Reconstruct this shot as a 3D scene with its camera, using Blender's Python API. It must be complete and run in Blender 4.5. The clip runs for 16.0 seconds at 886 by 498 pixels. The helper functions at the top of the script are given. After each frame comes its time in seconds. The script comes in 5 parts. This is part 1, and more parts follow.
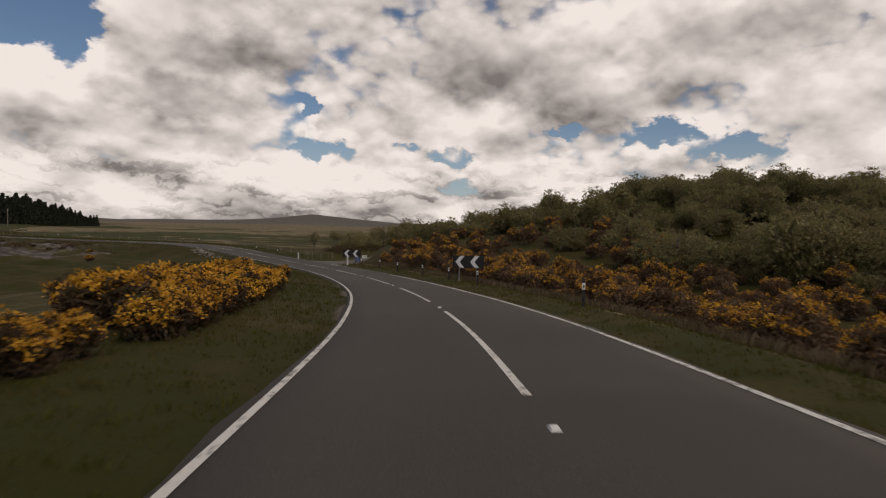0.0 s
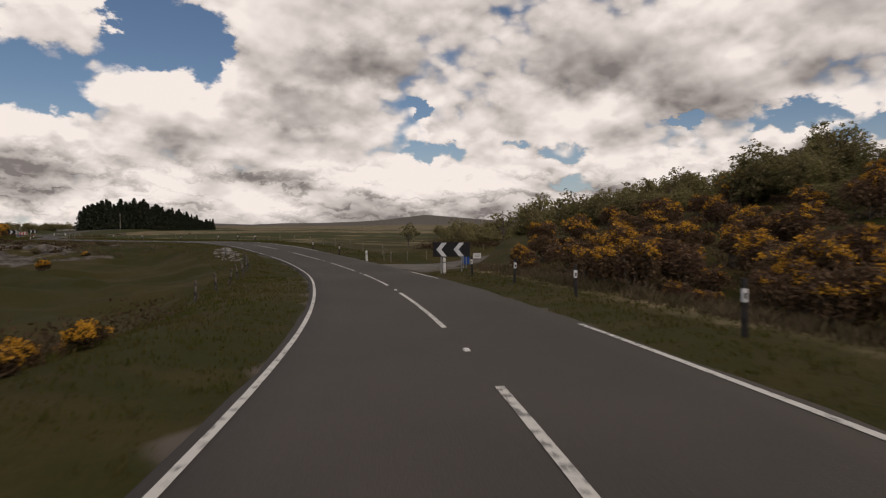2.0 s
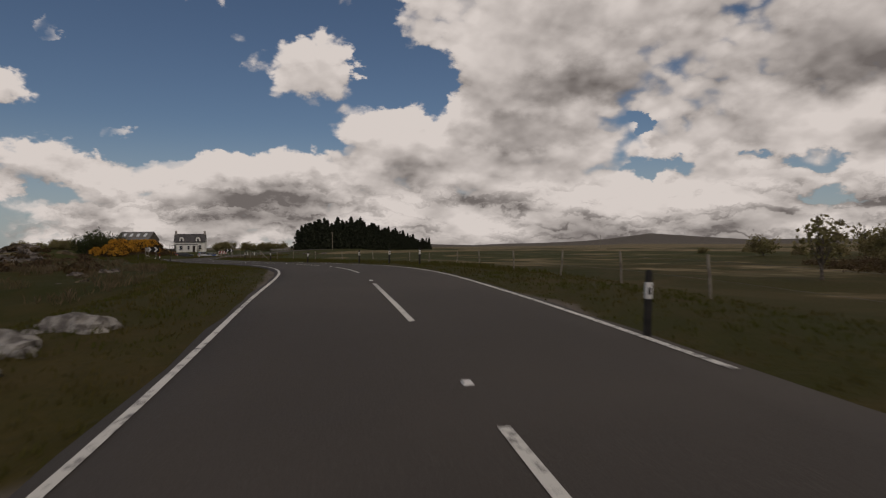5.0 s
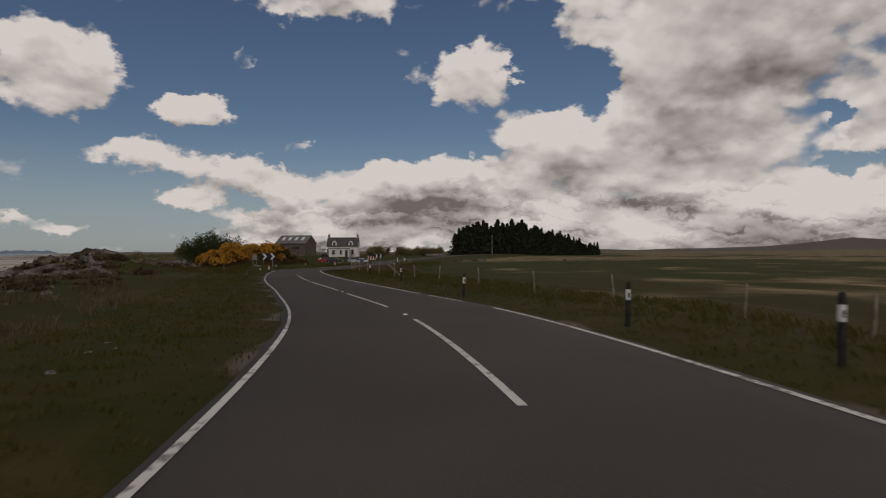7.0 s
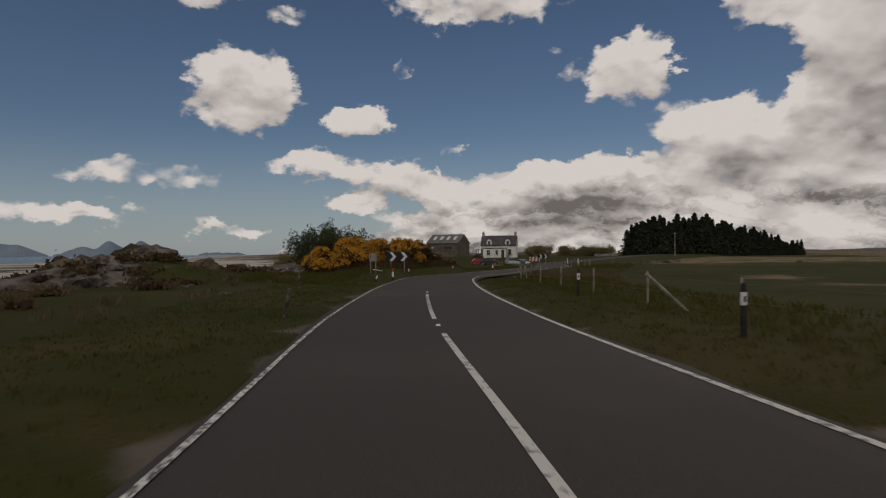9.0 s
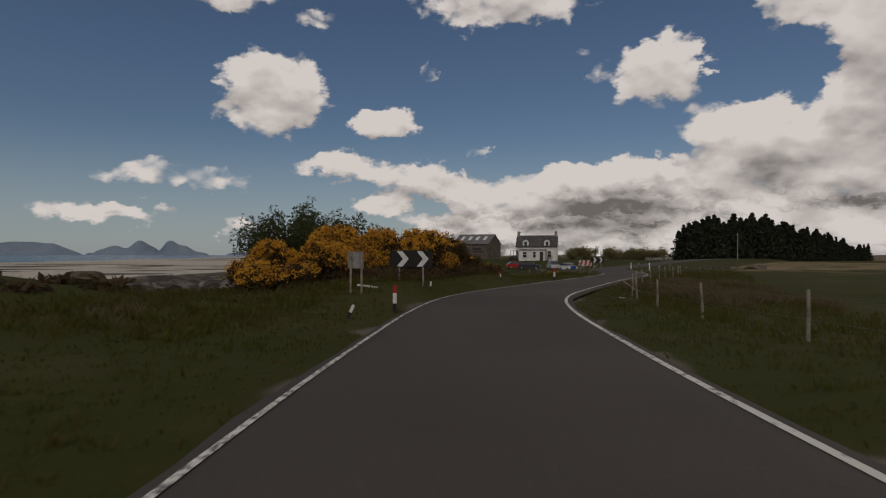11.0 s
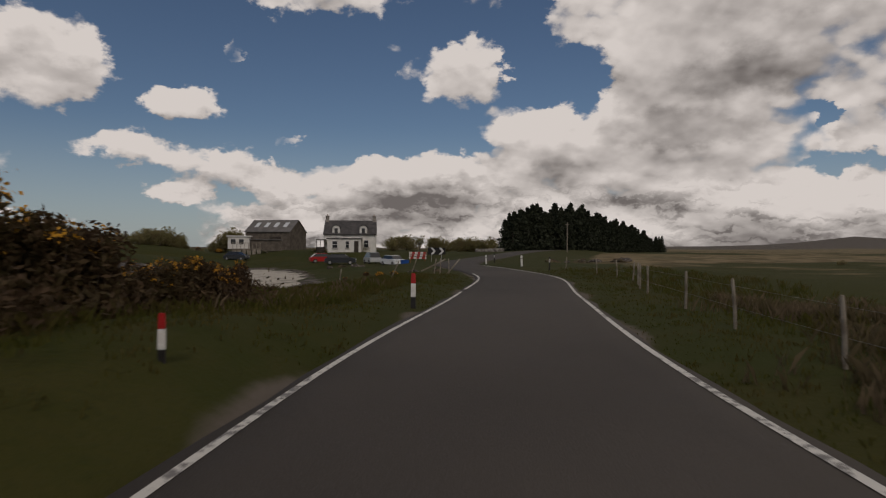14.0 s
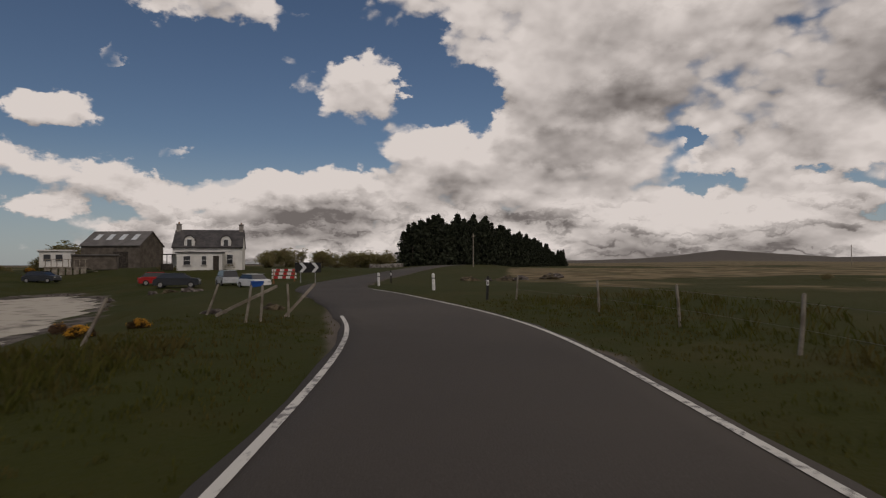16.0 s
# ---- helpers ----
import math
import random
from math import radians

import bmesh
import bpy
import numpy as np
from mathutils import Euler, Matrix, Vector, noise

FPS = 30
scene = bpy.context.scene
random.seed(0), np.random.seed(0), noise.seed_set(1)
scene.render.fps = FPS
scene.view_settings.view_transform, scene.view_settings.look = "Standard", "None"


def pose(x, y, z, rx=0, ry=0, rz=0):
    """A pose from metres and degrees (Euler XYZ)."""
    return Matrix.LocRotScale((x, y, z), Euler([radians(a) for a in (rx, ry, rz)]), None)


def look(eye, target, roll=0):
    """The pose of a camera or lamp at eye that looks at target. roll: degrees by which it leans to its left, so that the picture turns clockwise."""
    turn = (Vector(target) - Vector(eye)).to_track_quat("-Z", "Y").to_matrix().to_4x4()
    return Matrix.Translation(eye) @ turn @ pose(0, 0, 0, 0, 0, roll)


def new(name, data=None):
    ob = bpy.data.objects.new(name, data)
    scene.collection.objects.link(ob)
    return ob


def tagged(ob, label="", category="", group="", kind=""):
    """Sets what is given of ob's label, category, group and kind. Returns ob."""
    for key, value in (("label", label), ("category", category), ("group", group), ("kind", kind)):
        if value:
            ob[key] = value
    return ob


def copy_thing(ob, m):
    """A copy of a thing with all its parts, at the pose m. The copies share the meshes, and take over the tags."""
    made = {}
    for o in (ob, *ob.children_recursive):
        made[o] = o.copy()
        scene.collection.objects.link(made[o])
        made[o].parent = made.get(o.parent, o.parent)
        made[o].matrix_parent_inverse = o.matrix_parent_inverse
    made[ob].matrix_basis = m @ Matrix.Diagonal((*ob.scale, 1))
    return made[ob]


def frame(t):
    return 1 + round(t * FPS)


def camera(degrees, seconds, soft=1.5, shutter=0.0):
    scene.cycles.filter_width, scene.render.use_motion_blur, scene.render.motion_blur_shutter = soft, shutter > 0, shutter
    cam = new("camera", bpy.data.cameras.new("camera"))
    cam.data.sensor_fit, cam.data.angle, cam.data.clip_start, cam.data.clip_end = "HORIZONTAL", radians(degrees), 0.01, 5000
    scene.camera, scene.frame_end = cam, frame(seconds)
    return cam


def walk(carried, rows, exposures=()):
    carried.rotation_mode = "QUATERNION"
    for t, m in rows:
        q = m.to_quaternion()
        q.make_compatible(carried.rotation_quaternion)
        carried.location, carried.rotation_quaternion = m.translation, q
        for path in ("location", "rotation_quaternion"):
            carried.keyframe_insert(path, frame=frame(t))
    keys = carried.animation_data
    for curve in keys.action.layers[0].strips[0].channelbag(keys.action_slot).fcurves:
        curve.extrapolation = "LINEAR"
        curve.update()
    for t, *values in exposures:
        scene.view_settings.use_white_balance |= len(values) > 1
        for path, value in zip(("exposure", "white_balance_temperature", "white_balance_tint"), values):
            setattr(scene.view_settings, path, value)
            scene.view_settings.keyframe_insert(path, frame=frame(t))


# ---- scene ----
FOV = 74.0
cam = camera(FOV, 16.0, soft=1.2, shutter=0.16)
ROWS = [
    (0.0, 0.000, -0.000, 0.000, -46.94, -2.05, -1.43),
    (0.5, 5.028, 5.282, -0.376, -46.25, -2.55, -1.16),
    (1.0, 9.852, 10.756, -0.783, -43.39, -2.55, -0.50),
    (1.5, 14.357, 16.488, -1.171, -39.97, -2.49, -0.12),
    (2.0, 18.506, 22.552, -1.518, -36.10, -2.31, 0.12),
    (2.5, 22.259, 28.941, -1.837, -32.23, -1.88, 0.23),
    (3.0, 25.592, 35.575, -2.101, -28.73, -1.46, 0.08),
    (3.5, 28.562, 42.281, -2.337, -25.27, -1.21, 0.21),
    (4.0, 31.144, 49.099, -2.547, -21.83, -0.82, 0.48),
    (4.5, 33.315, 56.033, -2.622, -18.47, -0.48, 0.60),
    (5.0, 34.746, 63.042, -2.500, -15.16, -0.22, 0.51),
    (5.5, 35.568, 69.893, -2.291, -11.78, -0.03, 0.31),
    (6.0, 35.909, 76.353, -2.103, -8.17, 0.10, 0.13),
    (6.5, 35.897, 82.187, -2.046, -4.20, 0.20, 0.09),
    (7.0, 35.751, 87.631, -2.090, -0.00, 0.27, 0.15),
    (7.5, 35.188, 92.965, -2.146, 3.91, 0.33, 0.09),
    (8.0, 34.253, 98.223, -2.200, 8.05, 0.39, 0.15),
    (8.5, 33.000, 103.332, -2.268, 11.71, 0.42, 0.08),
    (9.0, 31.516, 108.292, -2.324, 14.81, 0.43, 0.33),
    (9.5, 30.065, 112.963, -2.365, 17.22, 0.46, 0.42),
    (10.0, 28.681, 117.190, -2.381, 18.35, 0.52, 0.27),
    (10.5, 27.365, 121.166, -2.383, 18.32, 0.59, 0.02),
    (11.0, 26.119, 125.085, -2.384, 17.25, 0.63, -0.20),
    (11.5, 24.945, 129.142, -2.395, 15.25, 0.63, -0.27),
    (12.0, 23.808, 133.333, -2.415, 12.82, 0.59, -0.20),
    (12.5, 22.924, 137.593, -2.454, 9.68, 0.27, -0.06),
    (13.0, 22.331, 141.980, -2.506, 6.08, 0.05, 0.71),
    (13.5, 22.041, 146.493, -2.574, 2.66, -0.01, 0.23),
    (14.0, 22.055, 151.050, -2.643, -0.96, -0.08, -0.29),
    (14.5, 22.318, 155.479, -2.699, -4.17, 0.19, -0.36),
    (15.0, 22.717, 159.679, -2.740, -7.42, 0.57, -0.30),
    (15.5, 23.282, 163.640, -2.732, -9.58, 1.09, -0.17),
    (16.0, 23.898, 167.608, -2.721, -10.85, 1.44, 0.27),
]
walk(cam, [(t, pose(x, y, z, 90 + pitch, roll, yaw)) for t, x, y, z, yaw, pitch, roll in ROWS],
     [(0.0, -0.1, 6750, 16), (1.5, 0.0, 6750, 16), (3.5, -0.34, 6750, 16), (7.0, -0.54, 6650, 15), (12.5, -0.55, 6600, 14), (16.0, -0.48, 6700, 16)])

# ---------------------------------------------------------------- world, sun, exposure
SUN_AZ, SUN_EL = 190.0, 48.0            # degrees right of +y, degrees up


class Nodes:
    """Short hand for building node trees."""

    def __init__(self, tree):
        self.tree = tree

    def put(self, slot, value):
        if isinstance(value, bpy.types.NodeSocket):
            self.tree.links.new(value, slot)
        else:
            slot.default_value = value

    def math(self, op, a, b=0.0, c=0.0, clamp=False):
        n = self.tree.nodes.new("ShaderNodeMath")
        n.operation, n.use_clamp = op, clamp
        for i, v in enumerate((a, b, c)):
            self.put(n.inputs[i], v)
        return n.outputs[0]

    def vec(self, op, a, b=(0, 0, 0), c=(0, 0, 0)):
        n = self.tree.nodes.new("ShaderNodeVectorMath")
        n.operation = op
        for i, v in enumerate((a, b, c)):
            self.put(n.inputs[i], v)
        return n.outputs["Value"] if op in ("LENGTH", "DOT_PRODUCT") else n.outputs["Vector"]

    def noise(self, vector, scale, detail=4.0, rough=0.55, distort=0.0, colour=False):
        n = self.tree.nodes.new("ShaderNodeTexNoise")
        self.put(n.inputs["Vector"], vector)
        self.put(n.inputs["Scale"], scale)
        n.inputs["Detail"].default_value, n.inputs["Roughness"].default_value = detail, rough
        n.inputs["Distortion"].default_value = distort
        return n.outputs["Color" if colour else "Fac"]

    def ramp(self, value, a, b, lo=0.0, hi=1.0, smooth=True):
        n = self.tree.nodes.new("ShaderNodeMapRange")
        n.interpolation_type = "SMOOTHSTEP" if smooth else "LINEAR"
        for i, v in enumerate((value, a, b, lo, hi)):
            self.put(n.inputs[i], v)
        return n.outputs[0]

    def mix(self, fac, a, b):
        n = self.tree.nodes.new("ShaderNodeMix")
        n.data_type = "RGBA"
        self.put(n.inputs[0], fac)
        self.put(n.inputs[6], (*a, 1.0) if isinstance(a, tuple) else a)
        self.put(n.inputs[7], (*b, 1.0) if isinstance(b, tuple) else b)
        return n.outputs[2]

    def join(self, x, y, z):
        n = self.tree.nodes.new("ShaderNodeCombineXYZ")
        for i, v in enumerate((x, y, z)):
            self.put(n.inputs[i], v)
        return n.outputs[0]


# cumulus clouds and clear gaps: azimuth right of +y, elevation, half width, half height (degrees), weight
CLOUDS = [
    (-33.7, 15.0, 6.0, 4.3, 1.1), (-37.0, 23.0, 6.5, 2.0, 0.8), (-29.0, 21.5, 3.8, 1.3, 0.5),
    (-11.0, 23.0, 9.5, 2.6, 1.0), (-18.3, 17.6, 1.4, 0.8, 0.6), (-22.7, 12.5, 3.3, 1.5, 0.9),
    (-14.0, 9.9, 2.6, 0.9, 0.7), (2.6, 16.6, 5.4, 3.4, 1.1), (-42.0, 7.0, 8.0, 1.7, 0.6),
    (-46.0, 3.6, 6.5, 1.3, 0.7), (-34.5, 2.5, 5.0, 0.9, 0.7), (-27.0, 8.8, 4.6, 2.0, 1.0),
    (-23.5, 4.9, 3.2, 1.2, 0.9), (-18.5, 7.0, 6.0, 2.3, 1.0), (-8.5, 6.8, 7.5, 2.2, 1.0), (1.5, 7.2, 8.5, 2.4, 1.0),
    (-8.0, 2.6, 16.0, 1.7, 0.6), (10.0, 11.5, 5.0, 3.0, 0.7), (-2.0, 4.6, 5.0, 1.7, 0.8)]
GAPS = [
    (12.5, 15.5, 4.4, 3.6, 1.0), (9.0, 18.5, 2.6, 4.0, 0.7), (33.8, 10.9, 0.9, 1.1, 0.9), (35.5, 7.2, 3.0, 0.9, 0.5),
    (67.0, 9.0, 4.0, 1.5, 0.8), (73.0, 7.4, 3.5, 1.2, 0.7), (2.5, 17.5, 5.0, 4.5, 0.3), (48.0, 3.9, 3.0, 0.7, 0.5), (47.5, 6.6, 2.2, 0.9, 0.6), (58.5, 9.2, 1.3, 0.6, 0.7), (43.5, 7.6, 1.8, 0.6, 0.5),
    (-2.0, 11.7, 4.5, 1.6, 0.8), (80.0, 15.5, 3.0, 2.2, 0.35), (-25.0, 17.0, 4.0, 3.0, 0.4)]

world = bpy.data.worlds.new("sky")
scene.world = world
world.use_nodes = True
wt = world.node_tree
wt.nodes.clear()
W = Nodes(wt)
# grey under sides
DARK = [(50.0, 15.6, 11.0, 4.2, 0.55), (28.5, 15.0, 6.5, 2.4, 0.45), (23.0, 11.0, 8.0, 1.8, 0.4), (61.0, 12.0, 9.0, 2.6, 0.35), (40.0, 10.0, 5.0, 1.7, 0.35),
        (2.9, 6.9, 2.6, 0.9, 0.5), (-6.0, 4.9, 12.0, 0.9, 0.35), (72.0, 17.0, 7.0, 2.5, 0.3), (33.0, 21.0, 9.0, 2.0, 0.3), (-34.0, 14.3, 5.0, 1.0, 0.25)]
co = wt.nodes.new("ShaderNodeTexCoord").outputs["Generated"]
sep = wt.nodes.new("ShaderNodeSeparateXYZ")
wt.links.new(co, sep.inputs[0])
az = W.math("MULTIPLY", W.math("ARCTAN2", sep.outputs[0], sep.outputs[1]), 57.2958)
el = W.math("MULTIPLY", W.math("ARCSINE", sep.outputs[2]), 57.2958)


def cells(vector, scale):
    n = wt.nodes.new("ShaderNodeTexVoronoi")
    n.feature = "SMOOTH_F1"
    n.inputs["Scale"].default_value, n.inputs["Smoothness"].default_value = scale, 0.35
    wt.links.new(vector, n.inputs["Vector"])
    return n.outputs["Distance"]


def ellipses(total, at, group, sign):
    for a, e, ra, re, weight in group:
        d = W.vec("LENGTH", W.vec("MULTIPLY_ADD", at, (1 / ra, 1 / re, 0.0), (-a / ra, -e / re, 0.0)))
        total = W.math("ADD", total, W.ramp(d, 1.35, 0.35, 0.0, sign * weight))
    return total


def cloud_field(lift):
    """How much cloud stands in a direction raised by lift degrees, and the ragged direction itself."""
    up = W.math("ADD", el, lift)
    here = W.join(az, up, 0.0)
    wide = W.vec("MULTIPLY_ADD", here, (1.0, 1.5, 1.0), (0.0, 0.0, 0.0))
    rag = W.noise(wide, 0.34, 7.0, 0.60, colour=True)
    warp = W.vec("MULTIPLY_ADD", rag, (7.0, 4.6, 0.0), (-3.5, -2.3, 0.0))
    at = W.vec("ADD", here, warp)
    # the layer seen in perspective: rows of heaps close up towards the horizon
    rad = W.math("MULTIPLY", az, 0.0174533)
    far = W.math("DIVIDE", 1.0, W.math("MAXIMUM", W.math("ADD", W.math("SINE", W.math("MULTIPLY", up, 0.0174533)), 0.42), 0.10))
    deck = W.join(W.math("MULTIPLY", W.math("SINE", rad), far), W.math("MULTIPLY", W.math("COSINE", rad), far), 0.0)
    total = W.math("ADD", W.ramp(az, -2.0, 16.0, 0.0, 0.74), W.ramp(up, 4.5, 0.5, 0.0, 0.10))
    total = W.math("ADD", total, W.ramp(az, -50.0, -70.0, 0.0, 0.4))
    total = W.math("ADD", total, W.math("MULTIPLY", W.ramp(az, -27.0, -14.0, 0.0, 0.46), W.math("MULTIPLY", W.ramp(up, 6.5, 4.0), W.ramp(az, 16.0, 4.0, 0.25, 1.0))))
    total = ellipses(total, at, CLOUDS, 0.75)
    total = ellipses(total, at, GAPS, -0.85)
    heaps = W.math("ADD", W.math("MULTIPLY", W.math("SUBTRACT", W.noise(deck, 2.6, 2.0, 0.45), 0.5), 1.15),
                   W.math("MULTIPLY", W.math("SUBTRACT", W.noise(deck, 7.0, 3.0, 0.5), 0.5), 0.60))
    swell = W.vec("MULTIPLY_ADD", rag, (2.6, 2.0, 0.0), here)
    puffs = W.math("ADD", W.math("MULTIPLY", cells(W.vec("MULTIPLY", swell, (1.0, 1.5, 1.0)), 0.21), 0.40),
                   W.math("MULTIPLY", cells(W.vec("MULTIPLY", swell, (1.0, 1.6, 1.0)), 0.62), 0.30))
    return W.math("ADD", W.math("ADD", total, heaps), W.math("SUBTRACT", 0.32, puffs)), heaps, at


d0, heap0, at0 = cloud_field(0.0)
d1 = cloud_field(0.8)[0]
d2, heap2, _ = cloud_field(2.4)
mask = W.ramp(d0, 0.28, 0.54)
crown = W.math("SUBTRACT", d0, d1)                     # more cloud above: the under side
body = W.math("SUBTRACT", d0, d2)
rolls = W.math("SUBTRACT", heap0, heap2)
shade = W.math("ADD", W.math("MULTIPLY_ADD", crown, 0.42, 0.80), W.math("MULTIPLY", body, 0.46))
shade = W.math("ADD", shade, W.math("MULTIPLY", rolls, 1.35))
shade = W.math("SUBTRACT", shade, W.ramp(d0, 0.60, 1.35, 0.0, 0.40))
rows = W.ramp(W.noise(W.vec("MULTIPLY", at0, (0.16, 0.95, 1.0)), 1.0, 4.0, 0.55), 0.46, 0.66)
shade = W.math("SUBTRACT", shade, W.math("MULTIPLY", rows, W.ramp(el, 8.0, 3.5, 0.0, 0.42)))
shade = W.math("MAXIMUM", W.math("MINIMUM", ellipses(shade, at0, DARK, -0.9), 1.0), 0.0)
cloud = W.mix(shade, (0.205, 0.188, 0.176), (0.90, 0.855, 0.80))
sky = wt.nodes.new("ShaderNodeTexSky")
sky.sky_type, sky.sun_disc = "NISHITA", False
sky.sun_elevation, sky.sun_rotation = radians(SUN_EL), radians(SUN_AZ)
sky.air_density, sky.dust_density, sky.ozone_density = 1.0, 0.4, 1.6
blue = W.vec("MULTIPLY", sky.outputs[0], (0.054, 0.060, 0.064))
haze = W.mix(W.ramp(el, 12.0, 0.0, 0.0, 0.55), blue, (0.40, 0.47, 0.52))
air = W.mix(mask, haze, cloud)
below = W.mix(W.ramp(el, 0.0, -2.0), air, (0.10, 0.095, 0.08))
bg = wt.nodes.new("ShaderNodeBackground")
wt.links.new(below, bg.inputs[0])
bg.inputs[1].default_value = 1.0
wt.links.new(bg.outputs[0], wt.nodes.new("ShaderNodeOutputWorld").inputs[0])

lamp = bpy.data.lights.new("sun", "SUN")
lamp.energy, lamp.angle, lamp.color = 1.1, radians(10), (1.0, 0.93, 0.84)
sun = new("sun", lamp)
toward = Vector((math.sin(radians(SUN_AZ)) * math.cos(radians(SUN_EL)), math.cos(radians(SUN_AZ)) * math.cos(radians(SUN_EL)), math.sin(radians(SUN_EL))))
sun.matrix_world = look(toward * 50, (0, 0, 0))

# ---------------------------------------------------------------- materials


def material(name, build, rough=0.85, metal=0.0, spec=0.3, thin=0.0):
    """A material whose colour, and bump if any, build(N, position) gives; thin: the share of light that shines through a leaf."""
    m = bpy.data.materials.new(name)
    m.use_nodes = True
    t = m.node_tree
    b = t.nodes["Principled BSDF"]
    b.inputs["Roughness"].default_value, b.inputs["Metallic"].default_value = rough, metal
    b.inputs["Specular IOR Level"].default_value = spec
    n = Nodes(t)
    pos = t.nodes.new("ShaderNodeTexCoord").outputs["Object"]
    got = build(n, pos)
    colour, bump, strength = got if isinstance(got, tuple) and len(got) == 3 and not isinstance(got[0], float) else (got, None, 0)
    n.put(b.inputs["Base Color"], (*colour, 1.0) if isinstance(colour, tuple) else colour)
    if bump is not None:
        k = t.nodes.new("ShaderNodeBump")
        k.inputs["Strength"].default_value, k.inputs["Distance"].default_value = strength, 0.03
        t.links.new(bump, k.inputs["Height"])
        t.links.new(k.outputs[0], b.inputs["Normal"])
    if thin:
        glow, both = t.nodes.new("ShaderNodeBsdfTranslucent"), t.nodes.new("ShaderNodeMixShader")
        n.put(glow.inputs["Color"], (*colour, 1.0) if isinstance(colour, tuple) else colour)
        both.inputs[0].default_value = thin
        t.links.new(b.outputs[0], both.inputs[1])
        t.links.new(glow.outputs[0], both.inputs[2])
        t.links.new(both.outputs[0], t.nodes["Material Output"].inputs["Surface"])
    return m


def random_of(n):
    return n.tree.nodes.new("ShaderNodeObjectInfo").outputs["Random"]


def island_of(n):
    return n.tree.nodes.new("ShaderNodeNewGeometry").outputs["Random Per Island"]


def world_position(n):
    return n.tree.nodes.new("ShaderNodeNewGeometry").outputs["Position"]


def two_tone(a, b, scale, detail=5.0, lo=0.35, hi=0.65, bump=0.0):
    def build(n, pos):
        f = n.ramp(n.noise(pos, scale, detail), lo, hi)
        grain = n.noise(pos, scale * 9, 3.0)
        c = n.mix(n.math("MULTIPLY", n.math("ABSOLUTE", n.math("SUBTRACT", grain, 0.5)), 1.2), n.mix(f, a, b), tuple(x * 0.6 for x in a))
        return (c, grain, bump) if bump else c
    return build


def asphalt(n, pos):
    stone = n.noise(pos, 55.0, 2.0, 0.7)
    patch = n.ramp(n.noise(pos, 0.16, 4.0), 0.35, 0.7)
    streak = n.noise(n.vec("MULTIPLY", pos, (0.9, 0.9, 1.0)), 1.3, 5.0, 0.6)
    base = n.mix(patch, (0.042, 0.035, 0.0285), (0.059, 0.0495, 0.0405))
    base = n.mix(n.ramp(streak, 0.45, 0.8, 0.0, 0.45), base, (0.047, 0.041, 0.036))
    base = n.mix(n.ramp(stone, 0.55, 0.78, 0.0, 0.5), base, (0.135, 0.12, 0.105))
    return base, stone, 0.35


def paint_line(n, pos):
    wear = n.ramp(n.math("ADD", n.noise(pos, 9.0, 5.0, 0.65), n.math("MULTIPLY", n.noise(pos, 0.35, 2.0), 0.35)), 0.70, 0.78)
    return n.mix(wear, (0.54, 0.52, 0.47), (0.16, 0.15, 0.14)), n.noise(pos, 60.0, 2.0), 0.3


def paint_worn(n, pos):
    wear = n.ramp(n.noise(pos, 11.0, 6.0, 0.75), 0.47, 0.55)
    return n.mix(wear, (0.60, 0.58, 0.53), (0.09, 0.083, 0.077)), n.noise(pos, 60.0, 2.0), 0.3


